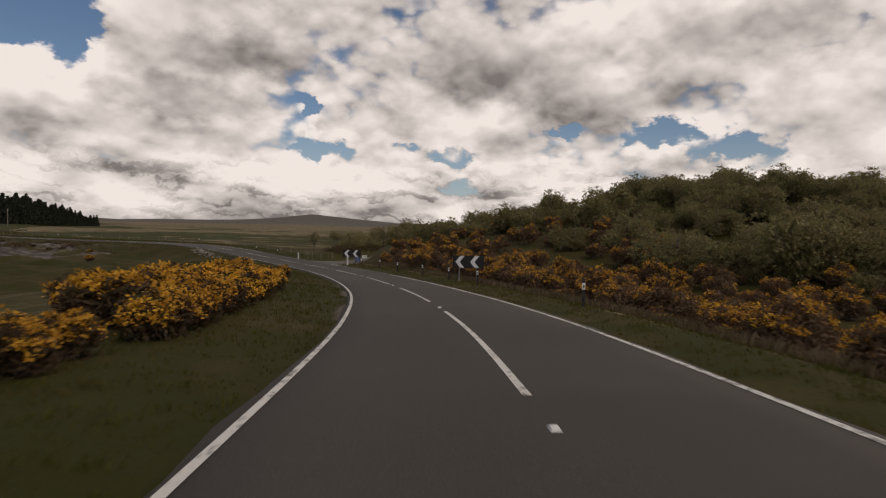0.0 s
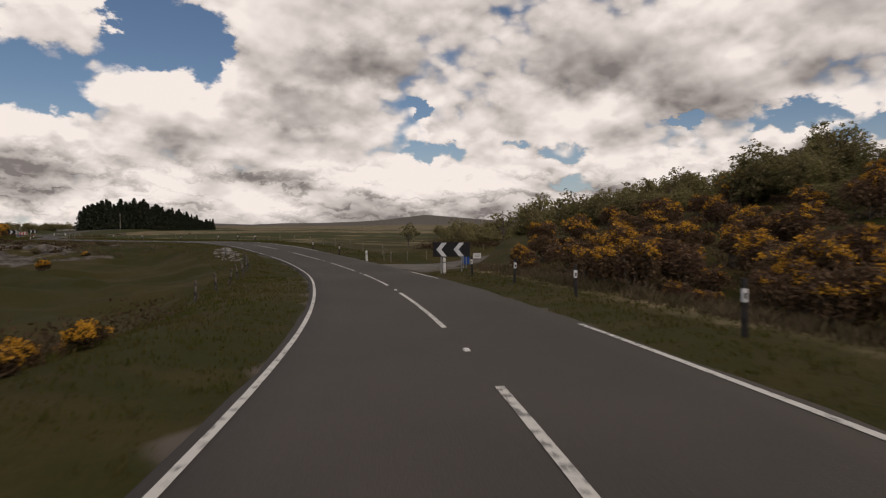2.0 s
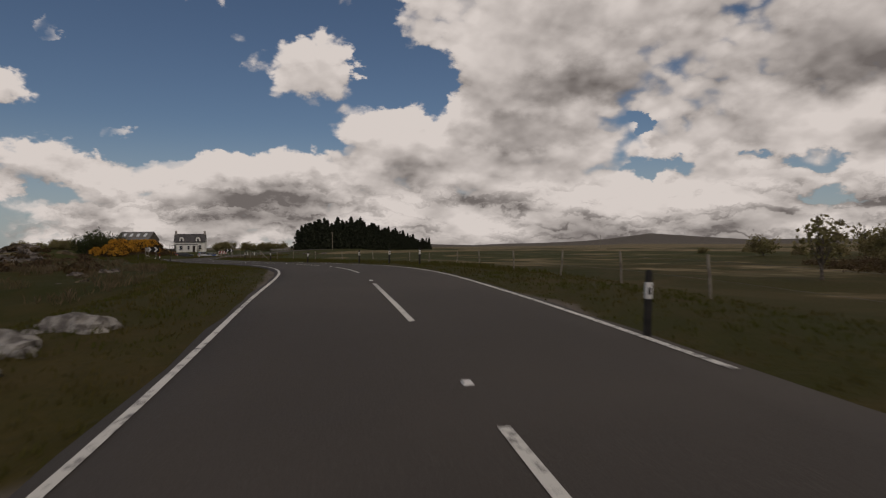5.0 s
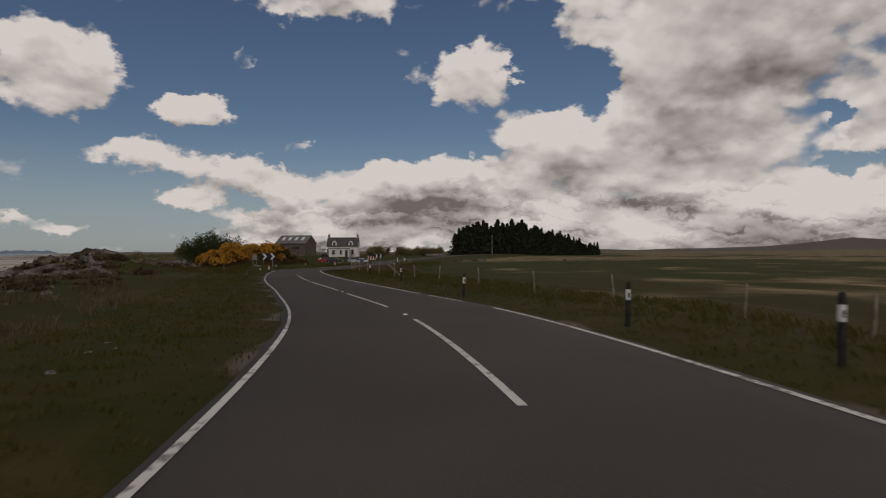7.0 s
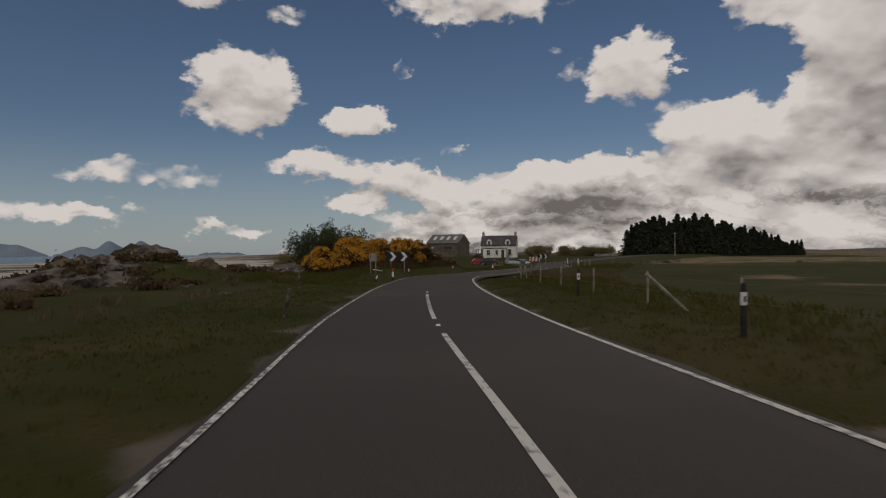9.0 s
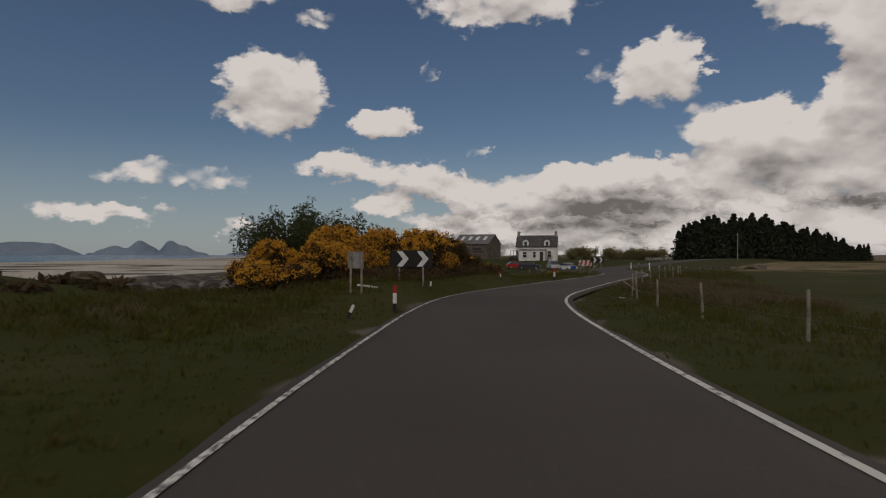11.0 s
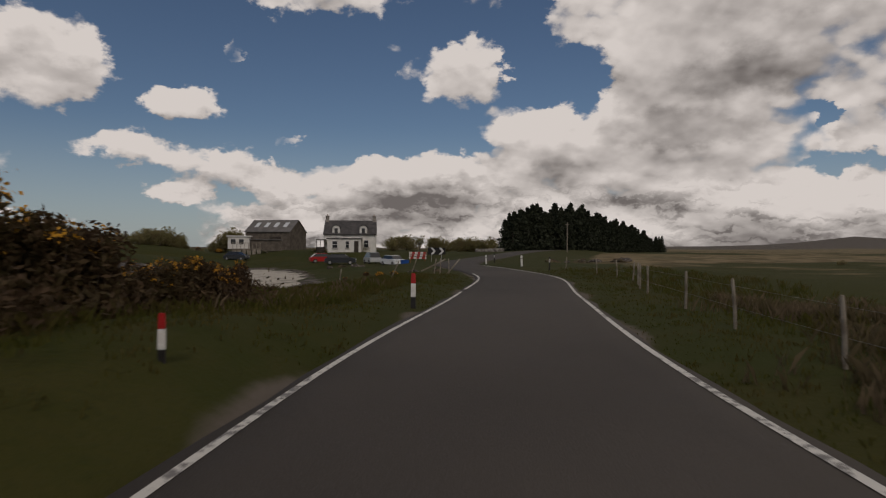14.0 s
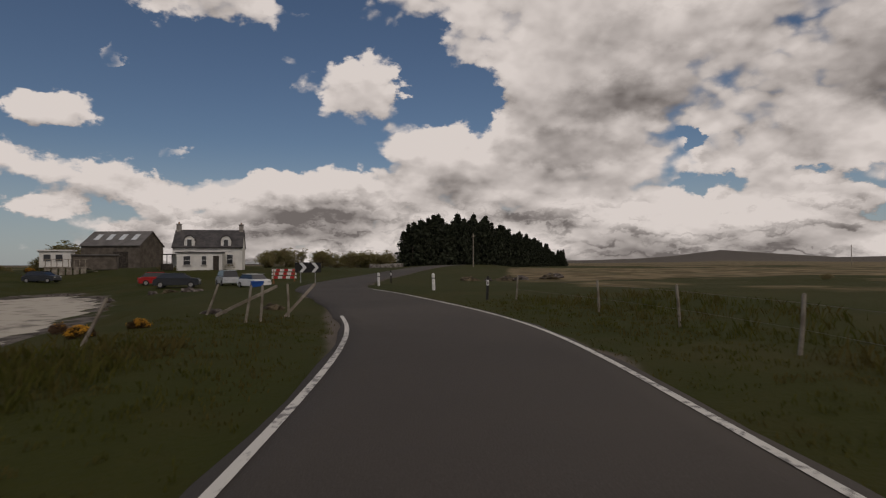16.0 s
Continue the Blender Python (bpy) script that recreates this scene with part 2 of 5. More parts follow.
def turf(n, pos):
    """Land cover: sand, heath and rock by the masks of the sheet; grass elsewhere."""
    cover = n.tree.nodes.new("ShaderNodeAttribute")
    cover.attribute_name = "cover"
    part_of = n.tree.nodes.new("ShaderNodeSeparateColor")
    n.tree.links.new(cover.outputs["Color"], part_of.inputs[0])
    ragged = n.math("MULTIPLY", n.math("SUBTRACT", n.noise(pos, 0.45, 6.0, 0.65), 0.5), 0.9)
    big = n.ramp(n.noise(pos, 0.06, 5.0), 0.35, 0.65)
    mid = n.noise(pos, 0.8, 5.0, 0.6)
    tiny = n.noise(pos, 14.0, 3.0, 0.7)
    grass = n.mix(big, (0.028, 0.0295, 0.0048), (0.040, 0.0345, 0.0068))
    grass = n.mix(n.ramp(mid, 0.42, 0.72, 0.0, 0.55), grass, (0.052, 0.035, 0.012))
    grass = n.mix(n.ramp(n.noise(pos, 0.19, 6.0, 0.66), 0.47, 0.60, 0.0, 0.6), grass, (0.066, 0.046, 0.017))
    grass = n.mix(n.ramp(tiny, 0.40, 0.75, 0.0, 0.55), grass, (0.018, 0.020, 0.006))
    place = n.tree.nodes.new("ShaderNodeSeparateXYZ")
    n.tree.links.new(pos, place.inputs[0])
    lush = n.ramp(n.math("ADD", place.outputs[1], n.math("MULTIPLY", ragged, 40.0)), 100.0, 138.0, 0.0, 0.45)
    grass = n.mix(lush, grass, n.mix(tiny, (0.022, 0.035, 0.005), (0.038, 0.046, 0.009)))
    heath = n.mix(n.ramp(n.noise(pos, 0.25, 6.0, 0.6), 0.4, 0.62), (0.095, 0.070, 0.034), (0.205, 0.158, 0.088))
    heath = n.mix(n.ramp(n.noise(pos, 0.11, 4.0), 0.5, 0.62, 0.0, 0.5), heath, (0.05, 0.05, 0.02))
    rock = n.mix(n.ramp(n.noise(pos, 0.9, 7.0, 0.65), 0.4, 0.62), (0.048, 0.040, 0.034), (0.135, 0.118, 0.102))
    sand = n.mix(n.ramp(n.noise(pos, 0.7, 6.0, 0.65), 0.5, 0.68), (0.40, 0.365, 0.305), (0.16, 0.145, 0.12))
    dirt = n.mix(mid, (0.085, 0.070, 0.055), (0.13, 0.11, 0.09))
    c = n.mix(n.ramp(n.math("ADD", part_of.outputs[1], ragged), 0.35, 0.65), grass, heath)
    c = n.mix(n.ramp(n.math("ADD", part_of.outputs[2], ragged), 0.42, 0.58), c, rock)
    c = n.mix(n.ramp(n.math("ADD", part_of.outputs[0], n.math("MULTIPLY", ragged, 0.6)), 0.45, 0.55), c, sand)
    c = n.mix(n.ramp(n.math("ADD", n.math("SUBTRACT", 1.0, cover.outputs["Alpha"]), n.math("MULTIPLY", ragged, 0.5)), 0.45, 0.6), c, dirt)
    return c, n.math("ADD", n.math("MULTIPLY", mid, 1.5), tiny), 0.8


def leaf(a, b, c):
    def build(n, pos):
        col = n.mix(island_of(n), a, b)
        return n.mix(n.ramp(n.noise(world_position(n), 0.7, 3.0), 0.4, 0.62, 0.0, 0.7), col, c)
    return build


M_ASPHALT = material("asphalt", asphalt, 0.88)
M_LINE = material("road_paint", paint_line, 0.7)
M_WORN = material("worn_road_paint", paint_worn, 0.75)
M_TURF = material("turf", turf, 0.95, spec=0.1)
M_TRACK = material("gravel_track", two_tone((0.085, 0.073, 0.062), (0.125, 0.110, 0.094), 0.8, 6.0, bump=0.6), 0.95)
M_GRASS = material("grass_blades", leaf((0.050, 0.058, 0.008), (0.082, 0.078, 0.014), (0.090, 0.066, 0.021)), 0.8, spec=0.2, thin=0.4)
M_DRY = material("dry_grass", leaf((0.10, 0.075, 0.042), (0.17, 0.125, 0.075), (0.08, 0.065, 0.028)), 0.85, thin=0.4)
M_FLOWER = material("gorse_flower", leaf((0.66, 0.350, 0.027), (0.55, 0.268, 0.019), (0.36, 0.17, 0.016)), 0.7, thin=0.25)
M_SPINE = material("gorse_spines", leaf((0.058, 0.047, 0.017), (0.102, 0.064, 0.030), (0.064, 0.038, 0.023)), 0.85, thin=0.4)
M_TWIG = material("gorse_twigs", leaf((0.104, 0.068, 0.034), (0.168, 0.104, 0.058), (0.120, 0.069, 0.042)), 0.9, thin=0.3)
M_STEM = material("gorse_stems", two_tone((0.12, 0.09, 0.07), (0.24, 0.20, 0.16), 6.0, bump=0.4), 0.9)
M_LEAF = material("leaves", leaf((0.172, 0.158, 0.058), (0.250, 0.222, 0.092), (0.212, 0.162, 0.080)), 0.75, thin=0.4)
M_LEAF_DARK = material("dark_leaves", leaf((0.145, 0.133, 0.050), (0.212, 0.188, 0.076), (0.176, 0.136, 0.066)), 0.75, thin=0.4)
M_WILLOW = material("willow_leaves", leaf((0.040, 0.056, 0.018), (0.072, 0.090, 0.028), (0.056, 0.060, 0.024)), 0.75, thin=0.4)
M_NEEDLE = material("spruce_needles", leaf((0.012, 0.017, 0.008), (0.026, 0.032, 0.014), (0.016, 0.019, 0.009)), 0.85)
M_BARK = material("bark", two_tone((0.07, 0.055, 0.042), (0.15, 0.125, 0.10), 5.0, bump=0.6), 0.92)
M_ROCK = material("shore_rock", two_tone((0.10, 0.088, 0.078), (0.30, 0.28, 0.25), 1.6, 7.0, 0.4, 0.62, 0.9), 0.9)
M_WRACK = material("weeded_rock", two_tone((0.035, 0.026, 0.014), (0.11, 0.085, 0.05), 1.2, 7.0, 0.4, 0.62, 0.9), 0.9)
M_SHORE = material("dark_shore_rock", two_tone((0.052, 0.042, 0.036), (0.175, 0.150, 0.132), 1.6, 7.0, 0.42, 0.64, 0.9), 0.92)
M_SIGN_BLACK = material("sign_black", two_tone((0.010, 0.009, 0.009), (0.016, 0.014, 0.013), 3.0), 0.55)
M_SIGN_WHITE = material("sign_white", two_tone((0.52, 0.52, 0.52), (0.62, 0.61, 0.60), 4.0), 0.5)
M_STEEL = material("galvanised_steel", two_tone((0.22, 0.21, 0.20), (0.32, 0.31, 0.29), 5.0, bump=0.2), 0.6, 0.4)
M_POST_BLACK = material("post_black", two_tone((0.012, 0.011, 0.010), (0.03, 0.027, 0.025), 6.0), 0.6)
M_POST_WHITE = material("post_white", two_tone((0.55, 0.53, 0.50), (0.70, 0.68, 0.65), 6.0), 0.6)
M_RED = material("reflector_red", two_tone((0.42, 0.02, 0.018), (0.30, 0.015, 0.015), 7.0), 0.45)
M_TIMBER = material("weathered_timber", two_tone((0.15, 0.125, 0.095), (0.30, 0.265, 0.215), 3.0, 6.0, bump=0.6), 0.9)
# pale timber with dark mottling that paints in the stakes' shadowed sides
M_STAKE = material("shade_mottled_timber", two_tone((0.035, 0.029, 0.023), (0.17, 0.148, 0.118), 5.0, 6.0, 0.42, 0.6, bump=0.7), 0.92)
M_TIMBER_DARK = material("dark_timber", two_tone((0.025, 0.020, 0.016), (0.07, 0.057, 0.045), 4.0, 6.0, bump=0.6), 0.9)
M_WIRE = material("fence_wire", lambda n, p: (0.17, 0.16, 0.15), 0.5, 0.8)
M_BIN = material("blue_plastic", two_tone((0.008, 0.060, 0.25), (0.012, 0.075, 0.30), 2.0), 0.5)
M_BLACK = material("black_rubber", two_tone((0.012, 0.012, 0.012), (0.022, 0.021, 0.020), 9.0), 0.8)
M_RENDER = material("white_render", two_tone((0.58, 0.56, 0.52), (0.70, 0.68, 0.63), 0.7, 6.0, bump=0.3), 0.9)
M_SLATE = material("roof_slate", two_tone((0.045, 0.042, 0.042), (0.085, 0.078, 0.075), 1.4, 6.0, bump=0.5), 0.8)
M_SHEET = material("roof_sheet", two_tone((0.10, 0.092, 0.085), (0.15, 0.14, 0.13), 0.8, 5.0, bump=0.3), 0.75)
M_BOARD = material("shed_boards", two_tone((0.085, 0.070, 0.056), (0.14, 0.118, 0.095), 1.5, 6.0, bump=0.5), 0.9)
M_SKYLIGHT = material("skylight_sheet", two_tone((0.50, 0.52, 0.52), (0.60, 0.62, 0.62), 2.0), 0.35)
M_GLASS = material("window_glass", lambda n, p: (0.015, 0.017, 0.02), 0.08, spec=0.6)
M_FRAME = material("white_frame", two_tone((0.60, 0.59, 0.56), (0.72, 0.70, 0.67), 5.0), 0.6)
M_STONE = material("chimney_stone", two_tone((0.20, 0.18, 0.16), (0.33, 0.30, 0.27), 2.0, 6.0, bump=0.5), 0.9)
M_CLAY = material("chimney_pot", two_tone((0.30, 0.20, 0.14), (0.38, 0.27, 0.19), 4.0), 0.85)
M_CAR_RED = material("red_car_paint", two_tone((0.33, 0.012, 0.012), (0.38, 0.016, 0.015), 1.0), 0.3, spec=0.5)
M_CAR_DARK = material("dark_car_paint", two_tone((0.018, 0.020, 0.024), (0.026, 0.028, 0.032), 1.0), 0.3, spec=0.5)
M_CAR_WHITE = material("white_car_paint", two_tone((0.62, 0.62, 0.61), (0.70, 0.70, 0.69), 1.0), 0.35, spec=0.5)
M_CAR_SILVER = material("silver_car_paint", two_tone((0.36, 0.37, 0.37), (0.42, 0.43, 0.43), 1.0), 0.35, spec=0.5)
M_WATER = material("sea_water", lambda n, p: (n.mix(n.ramp(n.noise(p, 0.004, 5.0), 0.4, 0.6), (0.030, 0.055, 0.085), (0.06, 0.09, 0.12)), n.noise(p, 0.35, 6.0), 0.5), 0.25, spec=0.4)
# the haze of distance is put into the islands' blue colour
M_HAZED_ISLAND = material("far_island", two_tone((0.13, 0.17, 0.22), (0.17, 0.21, 0.26), 0.004), 0.95)
M_ORANGE = material("rusty_brown", two_tone((0.20, 0.075, 0.03), (0.28, 0.12, 0.05), 2.0), 0.8)

# ---------------------------------------------------------------- road line and land
# centre line: x, y, height, half width to the edge lines
ROAD = [
    (-24.5, -26.5, 0.80, 2.25), (-16.1, -17.9, 0.10, 2.25), (-7.74, -9.26, -0.60, 2.24),
    (0.73, -0.76, -1.25, 2.34), (8.86, 7.80, -1.87, 2.29), (16.07, 17.10, -2.49, 2.21),
    (23.07, 28.31, -3.09, 2.27), (28.41, 39.23, -3.50, 2.37), (32.69, 50.18, -3.83, 2.46),
    (35.45, 61.37, -3.79, 2.43), (36.6, 73.85, -3.42, 2.45), (37.05, 85.50, -3.32, 2.52),
    (35.42, 98.47, -3.45, 2.49), (32.00, 109.55, -3.58, 2.32), (28.01, 120.59, -3.63, 2.15),
    (24.54, 132.50, -3.66, 1.95), (22.34, 144.10, -3.78, 1.97), (22.67, 155.91, -3.96, 1.95),
    (24.46, 167.67, -3.97, 1.72), (26.09, 179.29, -4.00, 1.87), (25.25, 190.94, -4.00, 1.87),
    (24.04, 200.97, -4.00, 1.80), (25.58, 212.09, -3.95, 1.83)]
ROAD_ON = [(29.5, 228.0, -3.8, 1.9), (34.5, 246.0, -3.5, 1.9), (41.0, 268.0, -3.2, 1.9), (52.0, 300.0, -3.0, 1.9), (66.0, 330.0, -3.0, 1.9)]


def spline(points, step):
    """A smooth line through points, one row every step metres."""
    p = np.array(points, float)
    q = np.vstack([2 * p[0] - p[1], p, 2 * p[-1] - p[-2]])
    rows = []
    for i in range(1, len(q) - 2):
        a, b, c, d = q[i - 1:i + 3]
        n = max(2, int(np.linalg.norm((c - b)[:2]) / step))
        for k in range(n):
            u = k / n
            rows.append(0.5 * (2 * b + (c - a) * u + (2 * a - 5 * b + 4 * c - d) * u * u + (3 * b - a - 3 * c + d) * u ** 3))
    rows.append(q[-2])
    return np.array(rows)


def directions(line):
    t = np.gradient(line[:, :2], axis=0)
    t /= np.linalg.norm(t, axis=1)[:, None]
    return t, np.stack([t[:, 1], -t[:, 0]], 1)          # along, to the right


LINE = spline(ROAD + ROAD_ON, 1.0)
ALONG, RIGHT = directions(LINE)
LENGTH = np.r_[0, np.cumsum(np.linalg.norm(np.diff(LINE[:, :2], axis=0), axis=1))]
START = LENGTH[np.abs(LINE[:, 0] - 0.73).argmin()]
STATION = LENGTH - START                                 # metres along from the start of the drive
DRIVE = spline([(33.2, 51.6, -3.90, 1.3), (36.8, 53.2, -3.92, 1.3), (41.6, 55.6, -4.2, 1.2), (48.0, 60.2, -4.5, 1.1), (60.0, 67.2, -4.3, 1.1), (82.0, 80.5, -3.6, 1.1), (108.0, 97.0, -2.8, 1.1)], 1.0)


def smooth(a, b, x):
    t = np.clip((x - a) / (b - a), 0, 1)
    return t * t * (3 - 2 * t)


def nearest(line, x, y):
    """Index of the nearest row of a line, and the signed distance to its right."""
    x, y = np.atleast_1d(x).astype(float), np.atleast_1d(y).astype(float)
    idx, dist = np.zeros(len(x), int), np.zeros(len(x))
    right = directions(line)[1]
    for a in range(0, len(x), 4000):
        dx = x[a:a + 4000, None] - line[None, :, 0]
        dy = y[a:a + 4000, None] - line[None, :, 1]
        i = (dx * dx + dy * dy).argmin(1)
        idx[a:a + 4000] = i
        k = np.arange(len(i))
        side = np.sign(dx[k, i] * right[i, 0] + dy[k, i] * right[i, 1])
        dist[a:a + 4000] = np.where(side == 0, 1, side) * np.sqrt(dx[k, i] ** 2 + dy[k, i] ** 2)
    return idx, dist


def waves(x, y, size, seed):
    """Cheap smooth noise, about -1 to 1."""
    r = np.random.RandomState(seed)
    out = np.zeros(len(x))
    for k in range(5):
        a, ph = r.uniform(0, 6.28), r.uniform(0, 6.28)
        f = 6.28 / size * r.uniform(0.6, 1.9)
        out += np.sin((x * math.cos(a) + y * math.sin(a)) * f + ph) * np.cos((x * math.sin(a) - y * math.cos(a)) * f * 0.7 + ph * 2)
    return out / 2.2


def land(x, y):
    """Height of the ground, and its cover (sand, heath, rock, track)."""
    x, y = np.atleast_1d(x).astype(float), np.atleast_1d(y).astype(float)
    i, d = nearest(LINE, x, y)
    s, road, half = STATION[i], LINE[i, 2], LINE[i, 3]
    off = np.abs(d)
    far = np.hypot(x - 25, y - 110)
    base = -3.9 + 0.25 * waves(x, y, 90, 1) + 0.10 * waves(x, y, 17, 2)
    # wooded hill
    hill = 8.3 * np.exp(-(((x - 68) / 24) ** 2 + ((y - 18) / 34) ** 2)) * (1 - smooth(-2, 14, (y - 49) - 0.6 * (x - 31)))
    right_side = base + np.where(y < 90, hill, 0) * smooth(0, 12, d)
    # salt marsh, rocky shore, inlet, croft
    marsh = smooth(32, 42, s) * (1 - smooth(84, 100, s))
    shore = smooth(88, 104, s) * (1 - smooth(168, 185, s))
    left_side = base - 0.9 * marsh + 0.35 * marsh * waves(x, y, 11, 3)
    left_side = left_side + shore * (0.3 + 0.55 * waves(x, y, 14, 4) * smooth(8, 20, -d) + 0.25 * waves(x, y, 5, 5) * smooth(8, 16, -d))
    knoll = 1.9 * np.exp(-(((x - 6) / 6) ** 2 + ((y - 134) / 5) ** 2)) + 0.7 * np.exp(-(((x + 6) / 14) ** 2 + ((y - 176) / 12) ** 2)) + 2.6 * np.exp(-(((x + 16) / 14) ** 2 + ((y - 210) / 14) ** 2)) + 4.4 * np.exp(-(((x + 31) / 14) ** 2 + ((y - 248) / 13) ** 2))
    left_side = left_side + knoll
    croft = smooth(186, 200, y) * smooth(-60, -10, -np.abs(x - 5)) * (y < 330)
    left_side = left_side + croft * (-0.65 + 1.15 * smooth(232, 250, y + 1.6 * np.minimum(0, x + 1)))
    side = np.where(d < 0, left_side, right_side)
    w = np.where(d < 0, np.where(s < 34, 18.0, np.where(s < 95, 5.0, 8.0)), 9.0)
    t = smooth(0, 1, (off - half - np.where((d < 0) & (s < 95), 1.9, 0.9)) / w)
    verge = road - 0.07 + 0.10 * smooth(0.5, 1.6, off - half) + np.where(d < 0, (0.72 * smooth(148, 157, s) * (1 - smooth(167, 179, s)) + 0.26 * np.exp(-((s - 169) / 5) ** 2)) * smooth(0.2, 1.6, off - half), 0)
    z = verge * (1 - t) + side * t
    # sandy inlet beside the croft
    pool = np.hypot((x - 6.1 + 0.28 * (y - 204)) / 4.3, (y - 205) / 18.0) + 0.12 * waves(x, y, 8, 6)
    bowl = smooth(2.3, 1.0, pool) * smooth(2.4, 6.5, -d)
    z = z * (1 - bowl) + (-5.35) * bowl
    inlet = smooth(1.08, 0.95, pool) * (d < -4)
    # coast
    shelf = x + 22 + 24 * smooth(150, 200, y) + 20 * smooth(100, 70, y) + 7 * waves(x, y, 60, 7)
    coast = np.minimum(x + 46 + 9 * waves(x, y, 60, 7), (x - 31) * 0.85 + (y - 108) * 0.53 + 7 * waves(x, y, 50, 8))
    coast = np.where(y < 228, shelf, np.maximum(coast, (x - 31) * 0.85 + (y - 108) * 0.53))
    slope = smooth(-15, 52, coast)
    z = z * slope + (-6.18 - 0.0016 * np.clip(-coast, 0, 130) - 0.03 * np.clip(-coast - 130, 0, 400) + 0.10 * waves(x, y, 45, 31)) * (1 - slope)
    # far country
    ang = np.degrees(np.arctan2(x - 25, y - 60))
    ridge = (0.30 * smooth(-2, 20, ang) * (1 - smooth(100, 130, ang)) * (1 + 0.35 * np.sin(ang * 0.55) + 0.25 * np.sin(ang * 1.3 + 1))
             + 0.45 * np.exp(-((ang - 33.8) / 2.2) ** 2) + 0.16 * np.exp(-((ang - 30.2) / 1.1) ** 2) + 0.08 * np.sin(ang * 3.1) + 0.05 * np.sin(ang * 7.7 + 2) + 0.35 * np.exp(-((ang - 36) / 6) ** 2))
    z = z + smooth(700, 2300, far) * np.tan(np.radians(np.clip(ridge, 0, 3))) * np.minimum(far, 2600) * (coast > -20)
    di, dd = nearest(DRIVE, x, y)
    on_drive = smooth(4.4, 2.2, np.abs(dd) - np.where(dd > 0, 3.4, 1.0) * np.exp(-np.maximum(0, di - 4) / 2.6)) * (off > half + 0.5)
    z = z * (1 - on_drive) + (DRIVE[di, 2] - 0.05) * on_drive
    # cover masks
    sand = np.maximum(inlet, smooth(12, 0, coast) * smooth(-0.35, 0.15, waves(x, y, 38, 9) + 0.25))
    heath = 0.35 + 0.35 * waves(x, y, 120, 10) + 0.5 * smooth(180, 700, far) * (d > 0)
    heath = np.where((d < 0) & (s > 86) & (s < 190), 0.48 * smooth(7, 16, off), heath)
    edge = far + 9 * waves(x, y, 70, 33)
    strips = smooth(104, 112, edge) * (1 - smooth(182, 196, edge)) * 0.9 * smooth(10, 16, d)
    parcel = np.sin(np.floor((0.8 * x + 0.6 * y) / 46) * 12.9898 + np.floor((0.8 * y - 0.6 * x) / 24) * 78.233) * 43758.5453
    strips = np.maximum(strips, np.where((parcel - np.floor(parcel) > 0.6) & (edge > 200) & (d > 10), 0.95, 0.0))
    heath = np.maximum(heath, np.where(s > 64, strips, 0))
    heath = np.maximum(heath, smooth(420, 900, far))
    heath = np.where((d > 7) & (s < 62) & (far < 160), 0.0, heath)
    heath = heath * smooth(1.5, 6.0, off - half) + np.where((d > 0) & (s < 58) & (off < 7), 0.5 * smooth(1.0, 3.0, off - half), 0)
    heath = np.where((d > 0) & (off < 90) & (s > 66), np.maximum(heath * 0.55 + (0.08 + 0.30 * waves(x, y, 21, 12)) * smooth(7, 14, off), strips), heath)
    rock = np.where((d < 0) & (s > 90) & (s < 215), smooth(7, 17, off) * (0.60 + 0.32 * waves(x, y, 9, 11)), 0.0)
    rock = np.maximum(rock, smooth(28, 8, coast) * 0.55)
    heath = np.where((d < 0) & (y > 168) & (far < 220), heath * 0.4, heath)
    rock = np.maximum(rock, 0.62 * smooth(700, 1300, far))
    creek = np.abs(waves(x, y, 26, 21) + 0.25 * waves(x, y, 9, 22))
    z = z - 0.35 * marsh * smooth(7, 10, -d) * smooth(0.25, 0.05, creek)
    heath = np.where(d < 0, heath * (1 - 0.75 * marsh), heath)
    rock = np.maximum(rock, smooth(0.35, 0.12, np.abs(pool - 1.12)) * 0.6 * (d < -5))
    dirt = np.maximum(smooth(half + 0.55, half + 0.15, off) * 0.75, on_drive * smooth(1.45, 0.9, np.abs(dd) - np.where(dd > 0, 3.4, 1.0) * np.exp(-np.maximum(0, di - 4) / 2.6)))
    return z, np.stack([np.clip(sand, 0, 1), np.clip(heath, 0, 1), np.clip(rock, 0, 1), 1 - dirt], 1)


def ground_at(x, y):
    return float(land(x, y)[0][0])


def beside(s, d):
    """The place d metres right of the centre line at station s: x, y and the way along in degrees."""
    i = int(np.abs(STATION - s).argmin())
    p = LINE[i, :2] + RIGHT[i] * d
    return float(p[0]), float(p[1]), math.degrees(math.atan2(ALONG[i, 1], ALONG[i, 0]))


def mesh_of(name, verts, faces, mat):
    me = bpy.data.meshes.new(name)
    me.from_pydata([tuple(v) for v in verts], [], [tuple(f) for f in faces])
    for m in (mat if isinstance(mat, (list, tuple)) else [mat]):
        me.materials.append(m)
    me.update()
    return me


def soften(me):
    me.polygons.foreach_set("use_smooth", [True] * len(me.polygons))
    return me


def spaced(fine_a, fine_b, step, reach):
    """Grid lines, close between a and b and ever wider out to reach."""
    mid = list(np.arange(fine_a, fine_b + 0.01, step))
    out, g, v = [], step, fine_b
    while v < reach:
        g *= 1.17
        v += g
        out.append(v)
    low, g, v = [], step, fine_a
    while v > -reach:
        g *= 1.17
        v -= g
        low.append(v)
    return np.array(low[::-1] + mid + out)


